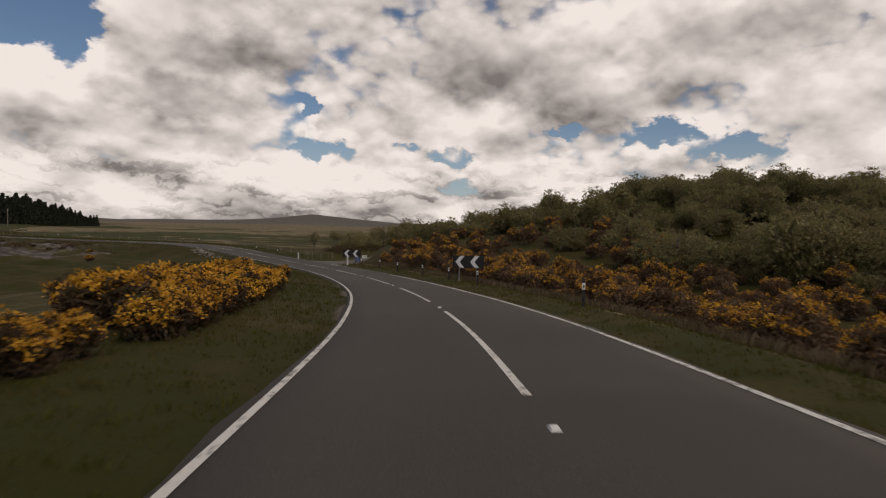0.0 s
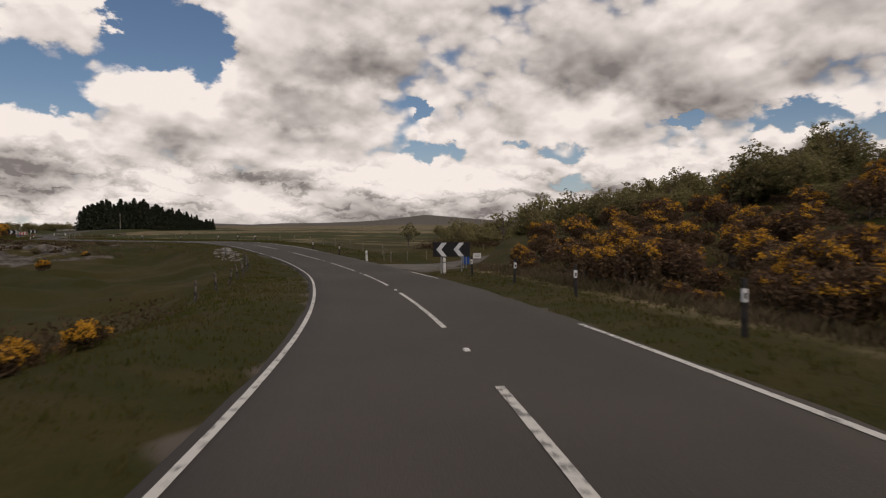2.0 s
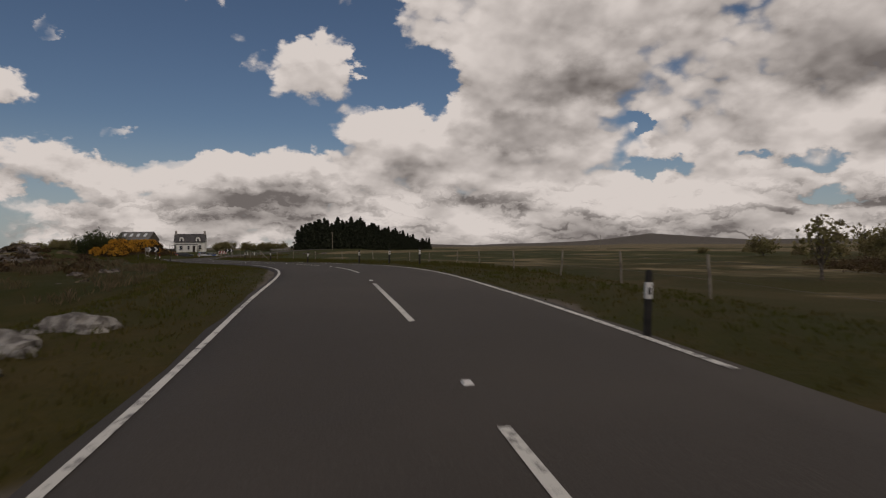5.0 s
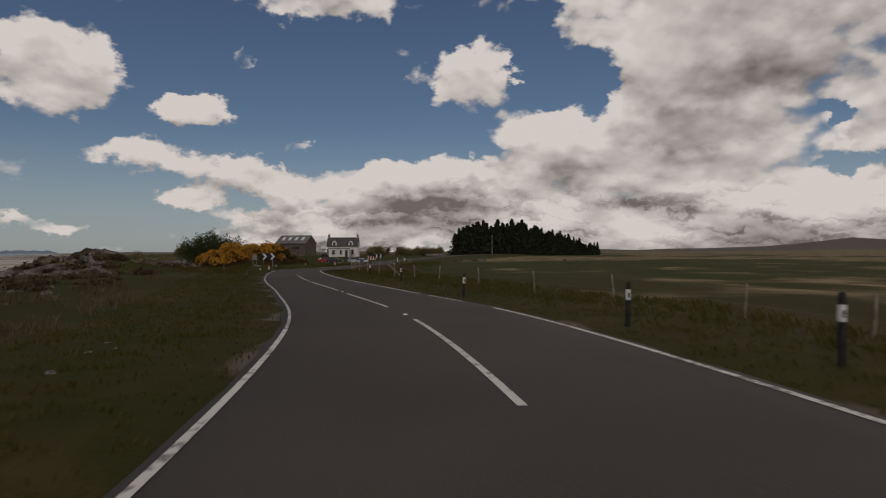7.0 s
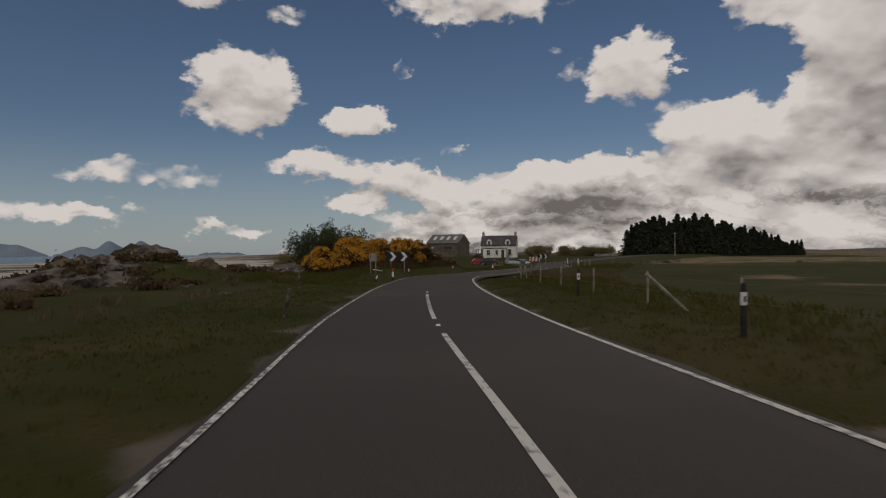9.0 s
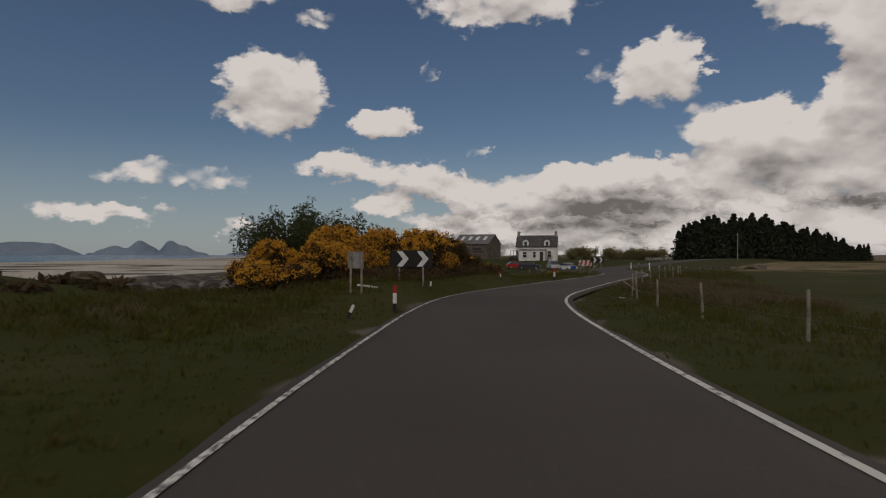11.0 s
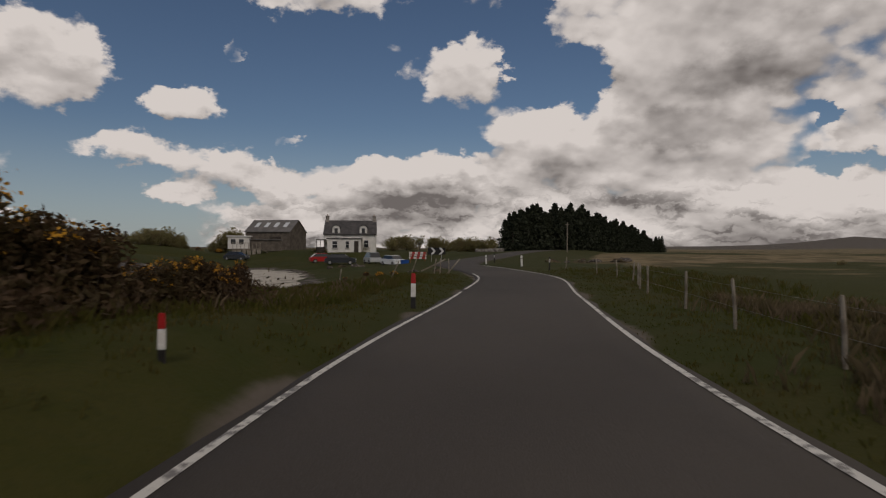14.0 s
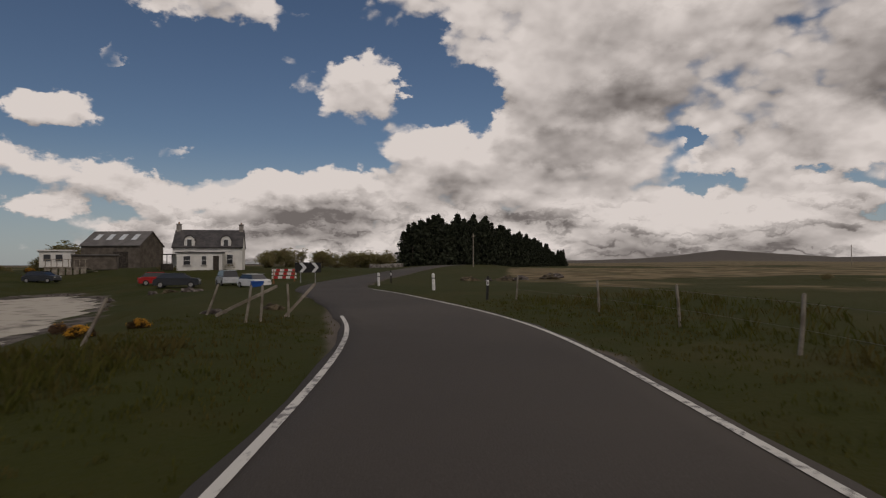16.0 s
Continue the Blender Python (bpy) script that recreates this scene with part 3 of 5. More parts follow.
def build_ground():
    xs, ys = spaced(-46, 84, 1.15, 4700), spaced(-26, 246, 1.15, 4700)
    gx, gy = np.meshgrid(xs, ys)
    z, cover = land(gx.ravel(), gy.ravel())
    verts = np.stack([gx.ravel(), gy.ravel(), z], 1)
    nx, ny = len(xs), len(ys)
    k = np.arange(nx * ny).reshape(ny, nx)
    faces = np.stack([k[:-1, :-1].ravel(), k[:-1, 1:].ravel(), k[1:, 1:].ravel(), k[1:, :-1].ravel()], 1)
    me = soften(mesh_of("ground", verts.tolist(), faces.tolist(), M_TURF))
    a = me.color_attributes.new("cover", "FLOAT_COLOR", "POINT")
    a.data.foreach_set("color", cover.ravel())
    return tagged(new("ground", me), "rough grass and heath running down to a rocky shore", "ground", kind="structure")


def strip(line, right, left_edge, right_edge, lift, columns=2, skirt=0.0):
    """A ribbon along a line between two offsets to its right."""
    verts, faces = [], []
    offs = [np.full(len(line), 0.0) + left_edge + (right_edge - left_edge) * k / (columns - 1) for k in range(columns)]
    for r in range(len(line)):
        row = [(line[r, 0] + right[r, 0] * o[r], line[r, 1] + right[r, 1] * o[r], line[r, 2] + lift) for o in offs]
        if skirt:
            row = [(row[0][0] - right[r, 0] * 0.05, row[0][1] - right[r, 1] * 0.05, row[0][2] - skirt)] + row + [(row[-1][0] + right[r, 0] * 0.05, row[-1][1] + right[r, 1] * 0.05, row[-1][2] - skirt)]
        verts += row
    c = columns + (2 if skirt else 0)
    for r in range(len(line) - 1):
        for k in range(c - 1):
            a = r * c + k
            faces.append((a, a + 1, a + c + 1, a + c))
    return verts, faces


def build_road():
    rag = np.random.RandomState(4)
    e1 = -(LINE[:, 3] + 0.08 + 0.05 * rag.randn(len(LINE)).cumsum().clip(-2, 2) * 0.5 + 0.03 * rag.randn(len(LINE)))
    e2 = LINE[:, 3] + 0.14 + 0.04 * rag.randn(len(LINE))
    v, f = strip(LINE, RIGHT, e1, e2, 0.0, 9, 0.12)
    road = tagged(new("road", soften(mesh_of("road", v, f, M_ASPHALT))), "narrow grey asphalt country road with worn white lines", "road", kind="structure")

    def marking(name, a, b, offset, width, mat, label=""):
        pick = (STATION >= a) & (STATION <= b)
        off = LINE[:, 3] * offset if abs(offset) == 1 else np.full(len(LINE), offset)
        v, f = strip(LINE[pick], RIGHT[pick], (off - width / 2)[pick], (off + width / 2)[pick], 0.009 if mat is M_WORN else 0.006)
        ob = new(name, mesh_of(name, v, f, mat))
        ob.parent = road
        if label:
            tagged(ob, label)

    marking("edge_line", -30, 110, -1, 0.078, M_LINE)
    marking("edge_line", 109, 163, -1, 0.065, M_WORN, "crumbling white edge line")
    marking("edge_line", 162, 182.3, -1, 0.08, M_LINE)
    marking("edge_line", 182.5, 196, -1, 0.09, M_LINE)
    marking("edge_line", -30, 39.5, 1, 0.095, M_LINE)
    marking("edge_line", 40.0, 41.6, 1, 0.09, M_WORN, "faded white edge line")
    marking("edge_line", 52.0, 58.2, 1, 0.09, M_LINE)
    marking("edge_line", 78, 113, 1, 0.095, M_LINE)
    marking("edge_line", 114.5, 119, 1, 0.09, M_WORN, "faded white edge line")
    marking("edge_line", 119, 212, 1, 0.09, M_LINE)
    hw, hl = 0.045, 0.065
    v = [(sx * hl * k, sy * hw * k, z) for z, k in ((0.0, 1.0), (0.022, 0.7)) for sx, sy in ((-1, -1), (1, -1), (1, 1), (-1, 1))]
    stud_mesh = mesh_of("road_stud", v, [(4, 5, 6, 7), (0, 1, 5, 4), (1, 2, 6, 5), (2, 3, 7, 6), (3, 0, 4, 7)], M_POST_WHITE)
    ends = [13.4 + 10.65 * k for k in range(-2, 6)] + [77.3, 88.4, 99.6, 110.8, 120.4, 129.6, 139.2]
    for e in ends:
        marking("centre_mark", e - (8.1 if e < 20 else 7.4), e + (1.1 if 10 < e < 70 else 0.3), 0.0, 0.09, M_LINE)
        i = int(np.abs(STATION - (e + (2.0 if e < 70 else 1.15))).argmin())
        stud = new("road_stud", stud_mesh)
        stud.parent = road
        stud.matrix_basis = pose(LINE[i, 0], LINE[i, 1], LINE[i, 2], 0, 0, math.degrees(math.atan2(ALONG[i, 1], ALONG[i, 0])))
    return road


road = build_road()
right_of_drive = directions(DRIVE)[1]
flare = np.exp(-np.maximum(0, np.arange(len(DRIVE)) - 4) / 2.6)
v, f = strip(DRIVE, right_of_drive, -DRIVE[:, 3] - 0.5 * flare, DRIVE[:, 3] + 3.4 * flare, -0.012, 6, 0.1)
tagged(new("driveway", soften(mesh_of("driveway", v, f, M_TRACK))), "gravel farm track leaving the road", "driveway", kind="structure")
ground = build_ground()
v = [(-4700, -4700, -6.45), (2500, -4700, -6.45), (2500, 4700, -6.45), (-4700, 4700, -6.45)]
tagged(new("water", mesh_of("water", v, [(0, 1, 2, 3)], M_WATER)), "grey-blue sea beyond the beach", "sea", kind="structure")


def build_island(a0, a1, dist, top, rough, seed):
    """A far island: a ridge standing in the sea between two bearings."""
    r = np.random.RandomState(seed)
    n = 60
    verts, faces = [], []
    ph = r.uniform(0, 6.28, 6)
    for k in range(n + 1):
        u = k / n
        a = radians(a0 + (a1 - a0) * u)
        h = top * min(1, 6 * u, 5 * (1 - u)) * (1 - rough + rough * abs(math.sin(u * 7 + ph[0]) * 0.7 + math.sin(u * 17 + ph[1]) * 0.35 + math.sin(u * 37 + ph[2]) * 0.12))
        for back, z in ((0, -8), (120, h), (500, -8)):
            verts.append((math.sin(a) * (dist + back), math.cos(a) * (dist + back) + 100, z))
    for k in range(n):
        for j in (0, 1):
            q = k * 3 + j
            faces.append((q, q + 3, q + 4, q + 1))
    return tagged(new("far_island", mesh_of("far_island", verts, faces, M_HAZED_ISLAND)), "mountainous island across the sea, blue haze in its colour", "island", kind="structure")


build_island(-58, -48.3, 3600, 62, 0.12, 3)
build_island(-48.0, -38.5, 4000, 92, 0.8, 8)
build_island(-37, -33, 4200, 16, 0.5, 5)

# ---------------------------------------------------------------- helpers for things


def part(name, me, parent, label=""):
    ob = new(name, me)
    ob.parent = parent
    if label:
        tagged(ob, label)
    return ob


def quads(points, size, seed, aspect=1.6, droop=0.0, normals=None):
    """Small leaf faces, one at each point, turned at random."""
    r = np.random.RandomState(seed)
    n = len(points)
    a = r.randn(n, 3)
    if normals is not None:
        a = a * 0.6 + normals
    a /= np.linalg.norm(a, axis=1)[:, None]
    b = np.cross(a, r.randn(n, 3))
    b[:, 2] -= droop
    b /= np.linalg.norm(b, axis=1)[:, None] + 1e-9
    c = np.cross(a, b)
    s = (size * r.uniform(0.6, 1.35, n))[:, None]
    p = np.asarray(points)
    v = np.stack([p - b * s * aspect * 0.5 - c * s * 0.18, p + c * s * 0.5, p + b * s * aspect * 0.5 + c * s * 0.12, p - c * s * 0.5], 1).reshape(-1, 3)
    k = np.arange(n)[:, None] * 4 + np.arange(4)[None]
    return v, k


def tube(path, radii, sides=6):
    """A tapered round limb along a path."""
    verts, faces = [], []
    p = [Vector(q) for q in path]
    for i, q in enumerate(p):
        d = (p[min(i + 1, len(p) - 1)] - p[max(i - 1, 0)]).normalized()
        u = d.orthogonal().normalized()
        w = d.cross(u)
        for k in range(sides):
            a = 2 * math.pi * k / sides
            verts.append(tuple(q + (u * math.cos(a) + w * math.sin(a)) * radii[i]))
    for i in range(len(p) - 1):
        for k in range(sides):
            a, b = i * sides + k, i * sides + (k + 1) % sides
            faces.append((a, b, b + sides, a + sides))
    faces.append(tuple(range(sides))[::-1])
    faces.append(tuple(range((len(p) - 1) * sides, len(p) * sides)))
    return verts, faces


def merge(pieces):
    verts, faces = [], []
    for v, f in pieces:
        o = len(verts)
        verts += [tuple(q) for q in v]
        faces += [tuple(int(i) + o for i in q) for q in f]
    return verts, faces


def box_mesh(name, size, mat, at=(0, 0, 0), bevel=0.0, taper=1.0, slant=0.0):
    """A bevelled block whose base middle lies at a place; taper narrows the top."""
    bm = bmesh.new()
    bmesh.ops.create_cube(bm, size=1.0)
    for q in bm.verts:
        up = q.co.z > 0
        k = taper if up else 1.0
        q.co = Vector((q.co.x * size[0] * k + at[0] + (slant if up else 0), q.co.y * size[1] * k + at[1], (q.co.z + 0.5) * size[2] + at[2]))
    if bevel:
        bmesh.ops.bevel(bm, geom=bm.edges[:], offset=bevel, segments=2, affect="EDGES")
    me = bpy.data.meshes.new(name)
    bm.to_mesh(me)
    bm.free()
    me.materials.append(mat)
    return me


def root(name, label, category, group="", m=None):
    ob = tagged(new(name), label, category, group)
    if m is not None:
        ob.matrix_basis = m
    return ob


def stand(x, y, turn=0.0, scale=1.0, sink=0.03, rx=0.0, ry=0.0):
    return pose(x, y, ground_at(x, y) - sink, rx, ry, turn) @ Matrix.Diagonal((scale, scale, scale, 1))


# ---------------------------------------------------------------- gorse, shrubs and trees


def lobes(r, count, w, h, low):
    c = []
    for k in range(count):
        a, q = r.uniform(0, 6.28), math.sqrt(r.uniform(0, 1)) * 0.62
        c.append((math.cos(a) * q * w, math.sin(a) * q * w, h * r.uniform(low, 0.68) * (1 - 0.35 * q), w * r.uniform(0.30, 0.46), h * r.uniform(0.24, 0.36)))
    return c


def on_lobes(r, shape, n, inner=0.75, up=-0.2):
    pts, nor = [], []
    while len(pts) < n:
        cx, cy, cz, rw, rh = shape[r.randint(len(shape))]
        d = r.randn(3)
        d /= np.linalg.norm(d)
        if d[2] < up:
            continue
        k = r.uniform(inner, 1.0)
        pts.append((cx + d[0] * rw * k, cy + d[1] * rw * k, max(0.03, cz + d[2] * rh * k)))
        nor.append(d)
    return np.array(pts), np.array(nor)


def build_gorse(seed, w, h, bloom, label, leaves=1700, size=0.09, bare=-0.28, above=0.0, mat=M_SPINE):
    """A gorse bush: bare stems, dark spiny growth, cushions of flowers."""
    r = np.random.RandomState(seed)
    bush = root("gorse_bush", label, "gorse bush", "gorse beside the road")
    shape = lobes(r, 9, w, h, 0.42)
    stems = []
    for cx, cy, cz, rw, rh in shape:
        for _ in range(2):
            bx, by = cx * 0.55 + r.uniform(-.15, .15), cy * 0.55 + r.uniform(-.15, .15)
            tx, ty = cx + r.uniform(-.25, .25), cy + r.uniform(-.25, .25)
            stems.append(tube([(bx, by, -0.05), ((bx + tx) / 2 + r.uniform(-.15, .15), (by + ty) / 2 + r.uniform(-.15, .15), cz * 0.5), (tx, ty, cz + rh * 0.4)], (0.022, 0.016, 0.006), 5))
    part("stem", mesh_of("stem", *merge(stems), M_STEM), bush, "bare grey stems")["kind"] = "stuff"
    pts, nor = on_lobes(r, shape, leaves, 0.35, -0.75)
    under = np.stack([r.uniform(-.7, .7, 350) * w, r.uniform(-.7, .7, 350) * w, r.uniform(0.02, 0.5, 350) * h], 1)
    part("foliage", mesh_of("foliage", *quads(np.vstack([pts, under]), size, seed + 1, 2.6), mat), bush, "dark spiny foliage")["kind"] = "stuff"
    cen, cn = on_lobes(r, shape, int(230 * bloom), 0.92, above)
    keep = np.array([noise.noise(Vector(q) * 1.6 + Vector((seed, 0, 0))) > bare for q in cen])
    cen, cn = cen[keep], cn[keep]
    n = 13
    tips = np.repeat(cen, n, 0) + r.randn(len(cen) * n, 3) * (0.075, 0.075, 0.055)
    part("blossom", mesh_of("blossom", *quads(tips, 0.058, seed + 2, 1.3, normals=np.repeat(cn, n, 0) * 0.5), M_FLOWER), bush, "cushions of yellow flowers")["kind"] = "stuff"
    return bush


def build_tree(seed, h, w, mat, leaves, label, name="tree", low=0.3, size=0.26, trunk=0.13, category="tree", group=""):
    r = np.random.RandomState(seed)
    tree = root(name, label, category, group)
    shape = lobes(r, 11, w, h, low)
    limbs = [tube([(0, 0, -0.2), (r.uniform(-.1, .1), r.uniform(-.1, .1), h * 0.3), (r.uniform(-.3, .3), r.uniform(-.3, .3), h * 0.72)], (trunk, trunk * 0.7, trunk * 0.25), 8)]
    for cx, cy, cz, rw, rh in shape:
        limbs.append(tube([(0, 0, h * r.uniform(0.12, 0.35)), (cx * 0.5, cy * 0.5, cz * 0.75), (cx, cy, cz + rh * 0.6)], (trunk * 0.45, trunk * 0.28, trunk * 0.08), 5))
        for _ in range(3):
            d = np.clip(r.randn(3), -1.4, 1.4) * (rw, rw, rh) * 0.55
            limbs.append(tube([(cx * 0.7, cy * 0.7, cz * 0.85), (cx + d[0], cy + d[1], cz + d[2])], (trunk * 0.16, trunk * 0.05), 4))
    part("trunk", mesh_of("trunk", *merge(limbs), M_BARK), tree)
    cen, cn = on_lobes(r, shape, leaves // 9, 0.4, -0.6)
    pts = np.repeat(cen, 9, 0) + r.randn(len(cen) * 9, 3) * (size * 0.9, size * 0.9, size * 0.7)
    part("crown", mesh_of("crown", *quads(pts, size, seed + 3, 1.5), mat), tree)["kind"] = "stuff"
    return tree


def build_spruce(seed, h, w):
    r = np.random.RandomState(seed)
    tree = root("spruce_tree", "tall dark green spruce in a dense plantation", "tree", "spruce plantation")
    part("trunk", mesh_of("trunk", *tube([(0, 0, -0.3), (0.05, 0, h * 0.5), (0, 0, h)], (0.16, 0.1, 0.02), 6), M_BARK), tree)
    pts = []
    tiers = 17
    for k in range(tiers):
        z = h * (0.10 + 0.88 * k / tiers)
        reach = w * (1 - k / tiers) ** 0.9 * r.uniform(0.6, 1.2) + 0.10
        for b in range(15):
            a = r.uniform(0, 6.28)
            for u in (0.25, 0.45, 0.65, 0.85, 1.0):
                pts.append((math.cos(a) * reach * u, math.sin(a) * reach * u, z - reach * u * 0.35 + r.uniform(-.15, .15)))
    part("crown", mesh_of("crown", *quads(np.array(pts), 0.42, seed, 1.7, 0.4), M_NEEDLE), tree)["kind"] = "stuff"
    return tree


PLACED = set()


def scatter(kinds, places, sink=0.08):
    """Copies of the kinds at places (x, y, scale)."""
    r = np.random.RandomState(77)
    xs, ys = np.array([p[0] for p in places]), np.array([p[1] for p in places])
    zs = land(xs, ys)[0]
    for k, (x, y, sc) in enumerate(places):
        src = kinds[k % len(kinds)]
        m = pose(x, y, float(zs[k]) - sink, 0, 0, r.uniform(0, 360)) @ Matrix.Diagonal((sc * r.uniform(0.92, 1.1), sc * r.uniform(0.92, 1.1), sc * r.uniform(0.9, 1.12), 1))
        if src.name in PLACED:
            copy_thing(src, m)
        else:
            PLACED.add(src.name)
            src.matrix_basis = m


bloom = [build_gorse(11 + k, 0.95, 1.35, 0.95, "gorse bush thick with yellow flowers on the grass verge", 3200, 0.065, -0.12) for k in range(4)]
tall = [build_gorse(31 + k, 1.25, 2.0, 0.42, "tall leggy gorse bush with yellow flowers over bare stems", 4600, 0.062, -0.04, 0.4, M_TWIG) for k in range(4)]
brown = [build_gorse(51 + k, 1.15, 1.55, 0.10, "dark gorse bush with few flowers beside the verge", 3200, 0.065, -0.28, 0.3, M_TWIG) for k in range(3)]
rg = np.random.RandomState(5)

# left verge at the start: a bank of flowers, then scattered bushes above the marsh
places = []
for row, (d, low, high, end) in enumerate(((-5.25, 0.92, 1.12, 27.5), (-6.5, 1.05, 1.32, 27.0), (-8.0, 1.05, 1.35, 25.0))):
    s = (-1.0, 11.5, 14.0)[row]
    while s < end:
        x, y, _ = beside(s, d + rg.uniform(-.25, .25))
        places.append((x, y, rg.uniform(low, high) * (1.0 if s > 9 else 0.74) * (1.0 - 0.22 * max(0.0, (s - 20) / 7))))
        s += 1.45 + 0.2 * row
places += [(14.3, 26.0, 1.2), (13.6, 26.8, 1.3), (13.4, 25.2, 1.2), (14.9, 26.9, 0.95), (14.5, 27.7, 0.95), (15.0, 28.6, 0.8), (17.5, 28.2, 0.72), (17.8, 28.9, 0.6), (16.4, 28.7, 0.5), (15.9, 29.3, 0.45), (19.3, 32.2, 0.5), (18.4, 31.4, 0.56), (18.1, 30.4, 0.6), (17.0, 44.0, 0.5), (20.0, 70.0, 0.75), (14.0, 52.0, 0.6), (23.5, 82.0, 0.5)]
scatter(bloom, places)
scatter(brown, [(15.6, 27.6, 0.5), (15.0, 28.6, 0.55), (16.0, 28.2, 0.45), (14.2, 28.4, 0.6), (18.6, 31.4, 0.4), (19.0, 32.2, 0.35)])

# right bank: rows of tall gorse behind the marker posts
places, dull = [], []
for row, (d, gap) in enumerate(((6.9, 1.6), (8.5, 1.6), (10.4, 1.8), (12.6, 2.0), (15.2, 2.3), (18.2, 2.9), (20.6, 3.2), (23.0, 3.6))):
    s = -8.0 + row * 0.7
    while s < (56 if row < 2 else 60):
        x, y, _ = beside(s + rg.uniform(-.5, .5), d + rg.uniform(-.5, .5))
        spot = (x, y, rg.uniform(0.85, 1.12) * (0.85 if row == 0 else 1.0))
        (dull if rg.rand() < (0.42 if row else 0.3) else places).append(spot)
        s += gap
scatter(tall, places)
scatter(brown, dull)

# mound of gorse behind the sign on the outside of the later bend, a tall dark hedge at its front
mound = [build_gorse(71 + k, 1.5, 3.0, 2.6, "great rounded gorse bush covered in yellow flowers", 4200, 0.075, -0.45) for k in range(3)]
hedge = [build_gorse(81 + k, 1.25, 2.75, 0.16, "tall dark gorse hedge bush with bare twigs and few flowers", 6500, 0.06, -0.2, 0.5) for k in range(3)]
small, large = [], []
for k in range(86):
    u = (k + rg.uniform(0, 1)) / 86
    x, y, _ = beside(151.5 + 22.0 * u, -6.2 - 0.4 * u - rg.uniform(0, 1) * (5.5 - 2.8 * u))
    if x < 25.9 - 0.956 * (y - 129.1) or x < 32.5 - 0.554 * (y - 108.3):
        continue
    if u < 0.24:
        small.append((x, y, rg.uniform(0.85, 1.15) * (0.85 + 0.9 * u)))
    elif (k % 2 or u < 0.55) and u < 0.8:
        large.append((x, y, rg.uniform(0.85, 1.08) * (1.02 - 0.34 * max(0.0, 0.46 - u) / 0.22 - 0.2 * max(0.0, u - 0.6))))
scatter(bloom, small)
large += [(*beside(s, d)[:2], sc) for s, d, sc in ((159.0, -6.9, 1.1), (160.8, -7.1, 1.25), (162.4, -6.7, 1.32), (164.0, -6.9, 1.32), (165.6, -6.7, 1.25), (161.5, -8.4, 1.4))] + [(16.2, 150.6, 1.25), (15.2, 151.4, 1.35), (16.7, 152.2, 1.25), (17.4, 153.4, 1.05)]
scatter(mound, large)
places = []
for k in range(24):
    u = (k + rg.uniform(0, 1)) / 24
    x, y, _ = beside(167.0 + 8.7 * u, -5.7 - rg.uniform(0, 1.2))
    places.append((x, y, rg.uniform(0.9, 1.1) * (1.05 - 0.62 * min(1.0, max(0.0, (u - 0.12) / 0.55)))))
scatter(hedge, places)
places = [(19.5, 179.2, 0.36), (18.8, 180.2, 0.34), (20.1, 180.4, 0.3), (17.8, 179.8, 0.3), (8, 100, 0.3), (-19, 254, 1.0), (-16, 256, 0.9), (4, 131, 0.35), (1, 136, 0.35)]
scatter([bloom[0], brown[1]], places)
# wooded hill on the right, low willow scrub at its foot
woods = [build_tree(101 + k, 3.1, 2.5, M_LEAF if k % 3 else M_LEAF_DARK, 11000, "bushy green broadleaf tree on the hillside", group="hillside trees", low=0.2, size=0.075) for k in range(6)]
places = []
while len(places) < 294:
    x, y = rg.uniform(36, 78), rg.uniform(-8, 66)
    if y > 49 + 0.6 * (x - 31) - 8.0 or nearest(LINE, x, y)[1][0] < 18.5:
        continue
    places.append((x, y, rg.uniform(0.65, 1.1) * (1 + 0.35 * float(waves(np.array([x]), np.array([y]), 16, 51)[0]))))
scatter(woods, places, 0.25)
scrub = [build_tree(121 + k, 2.4, 1.7, M_LEAF, 4200, "low green willow scrub on rough ground", name="shrub", low=0.2, size=0.075, trunk=0.06, category="shrub", group="willow scrub") for k in range(3)]
places = []
for k in range(26):
    places.append((rg.uniform(75, 190), rg.uniform(104, 150), rg.uniform(0.6, 1.3)))
for k in range(26):
    u = k / 26
    places.append((50 + 56 * u + rg.uniform(-2, 2), 57.5 + 30 * u + rg.uniform(-2.5, 0), rg.uniform(0.8, 1.3)))
k = 0
while k < 40:
    a, q = radians(rg.uniform(40.5, 53.0)), rg.uniform(40, 74)
    x, y = 28.6 + q * math.sin(a), 42.3 + q * math.cos(a)
    if abs(nearest(DRIVE, x, y)[1][0]) > 4.0:
        places.append((x, y, rg.uniform(0.75, 1.3)))
        k += 1
for x, y, sc in ((14.5, 262, 1.1), (17.5, 266, 1.2), (21.5, 272, 0.9), (24, 276, 1.1), (30, 279, 1.2), (-22, 262, 1.0), (-25, 258, 1.1), (-28, 262, 1.2), (-31, 252, 1.2), (-34, 246, 1.3), (-30, 243, 1.0), (-37, 240, 1.3), (-27, 250, 0.8),
                 (-24, 215, 0.9), (-27, 208, 1.0), (-33, 222, 1.2), (2.5, 249, 0.6), (4.8, 247, 0.6), (11, 249, 0.5), (60, 205, 0.5), (100, 120, 1.5), (90, 105, 1.3)):
    places.append((x, y, sc))
scatter(scrub, places, 0.15)
willow = [build_tree(131 + k, 4.6, 2.0, M_WILLOW, 19000, "tall feathery green willow bush behind the gorse", name="shrub", low=0.25, size=0.05, trunk=0.07, category="shrub", group="willow scrub") for k in range(2)]
scatter(willow, [(11.6, 151.0, 1.08), (12.7, 152.6, 0.95), (10.2, 152.4, 1.1), (14.2, 153.6, 0.78), (9.8, 149.8, 0.95)], 0.15)
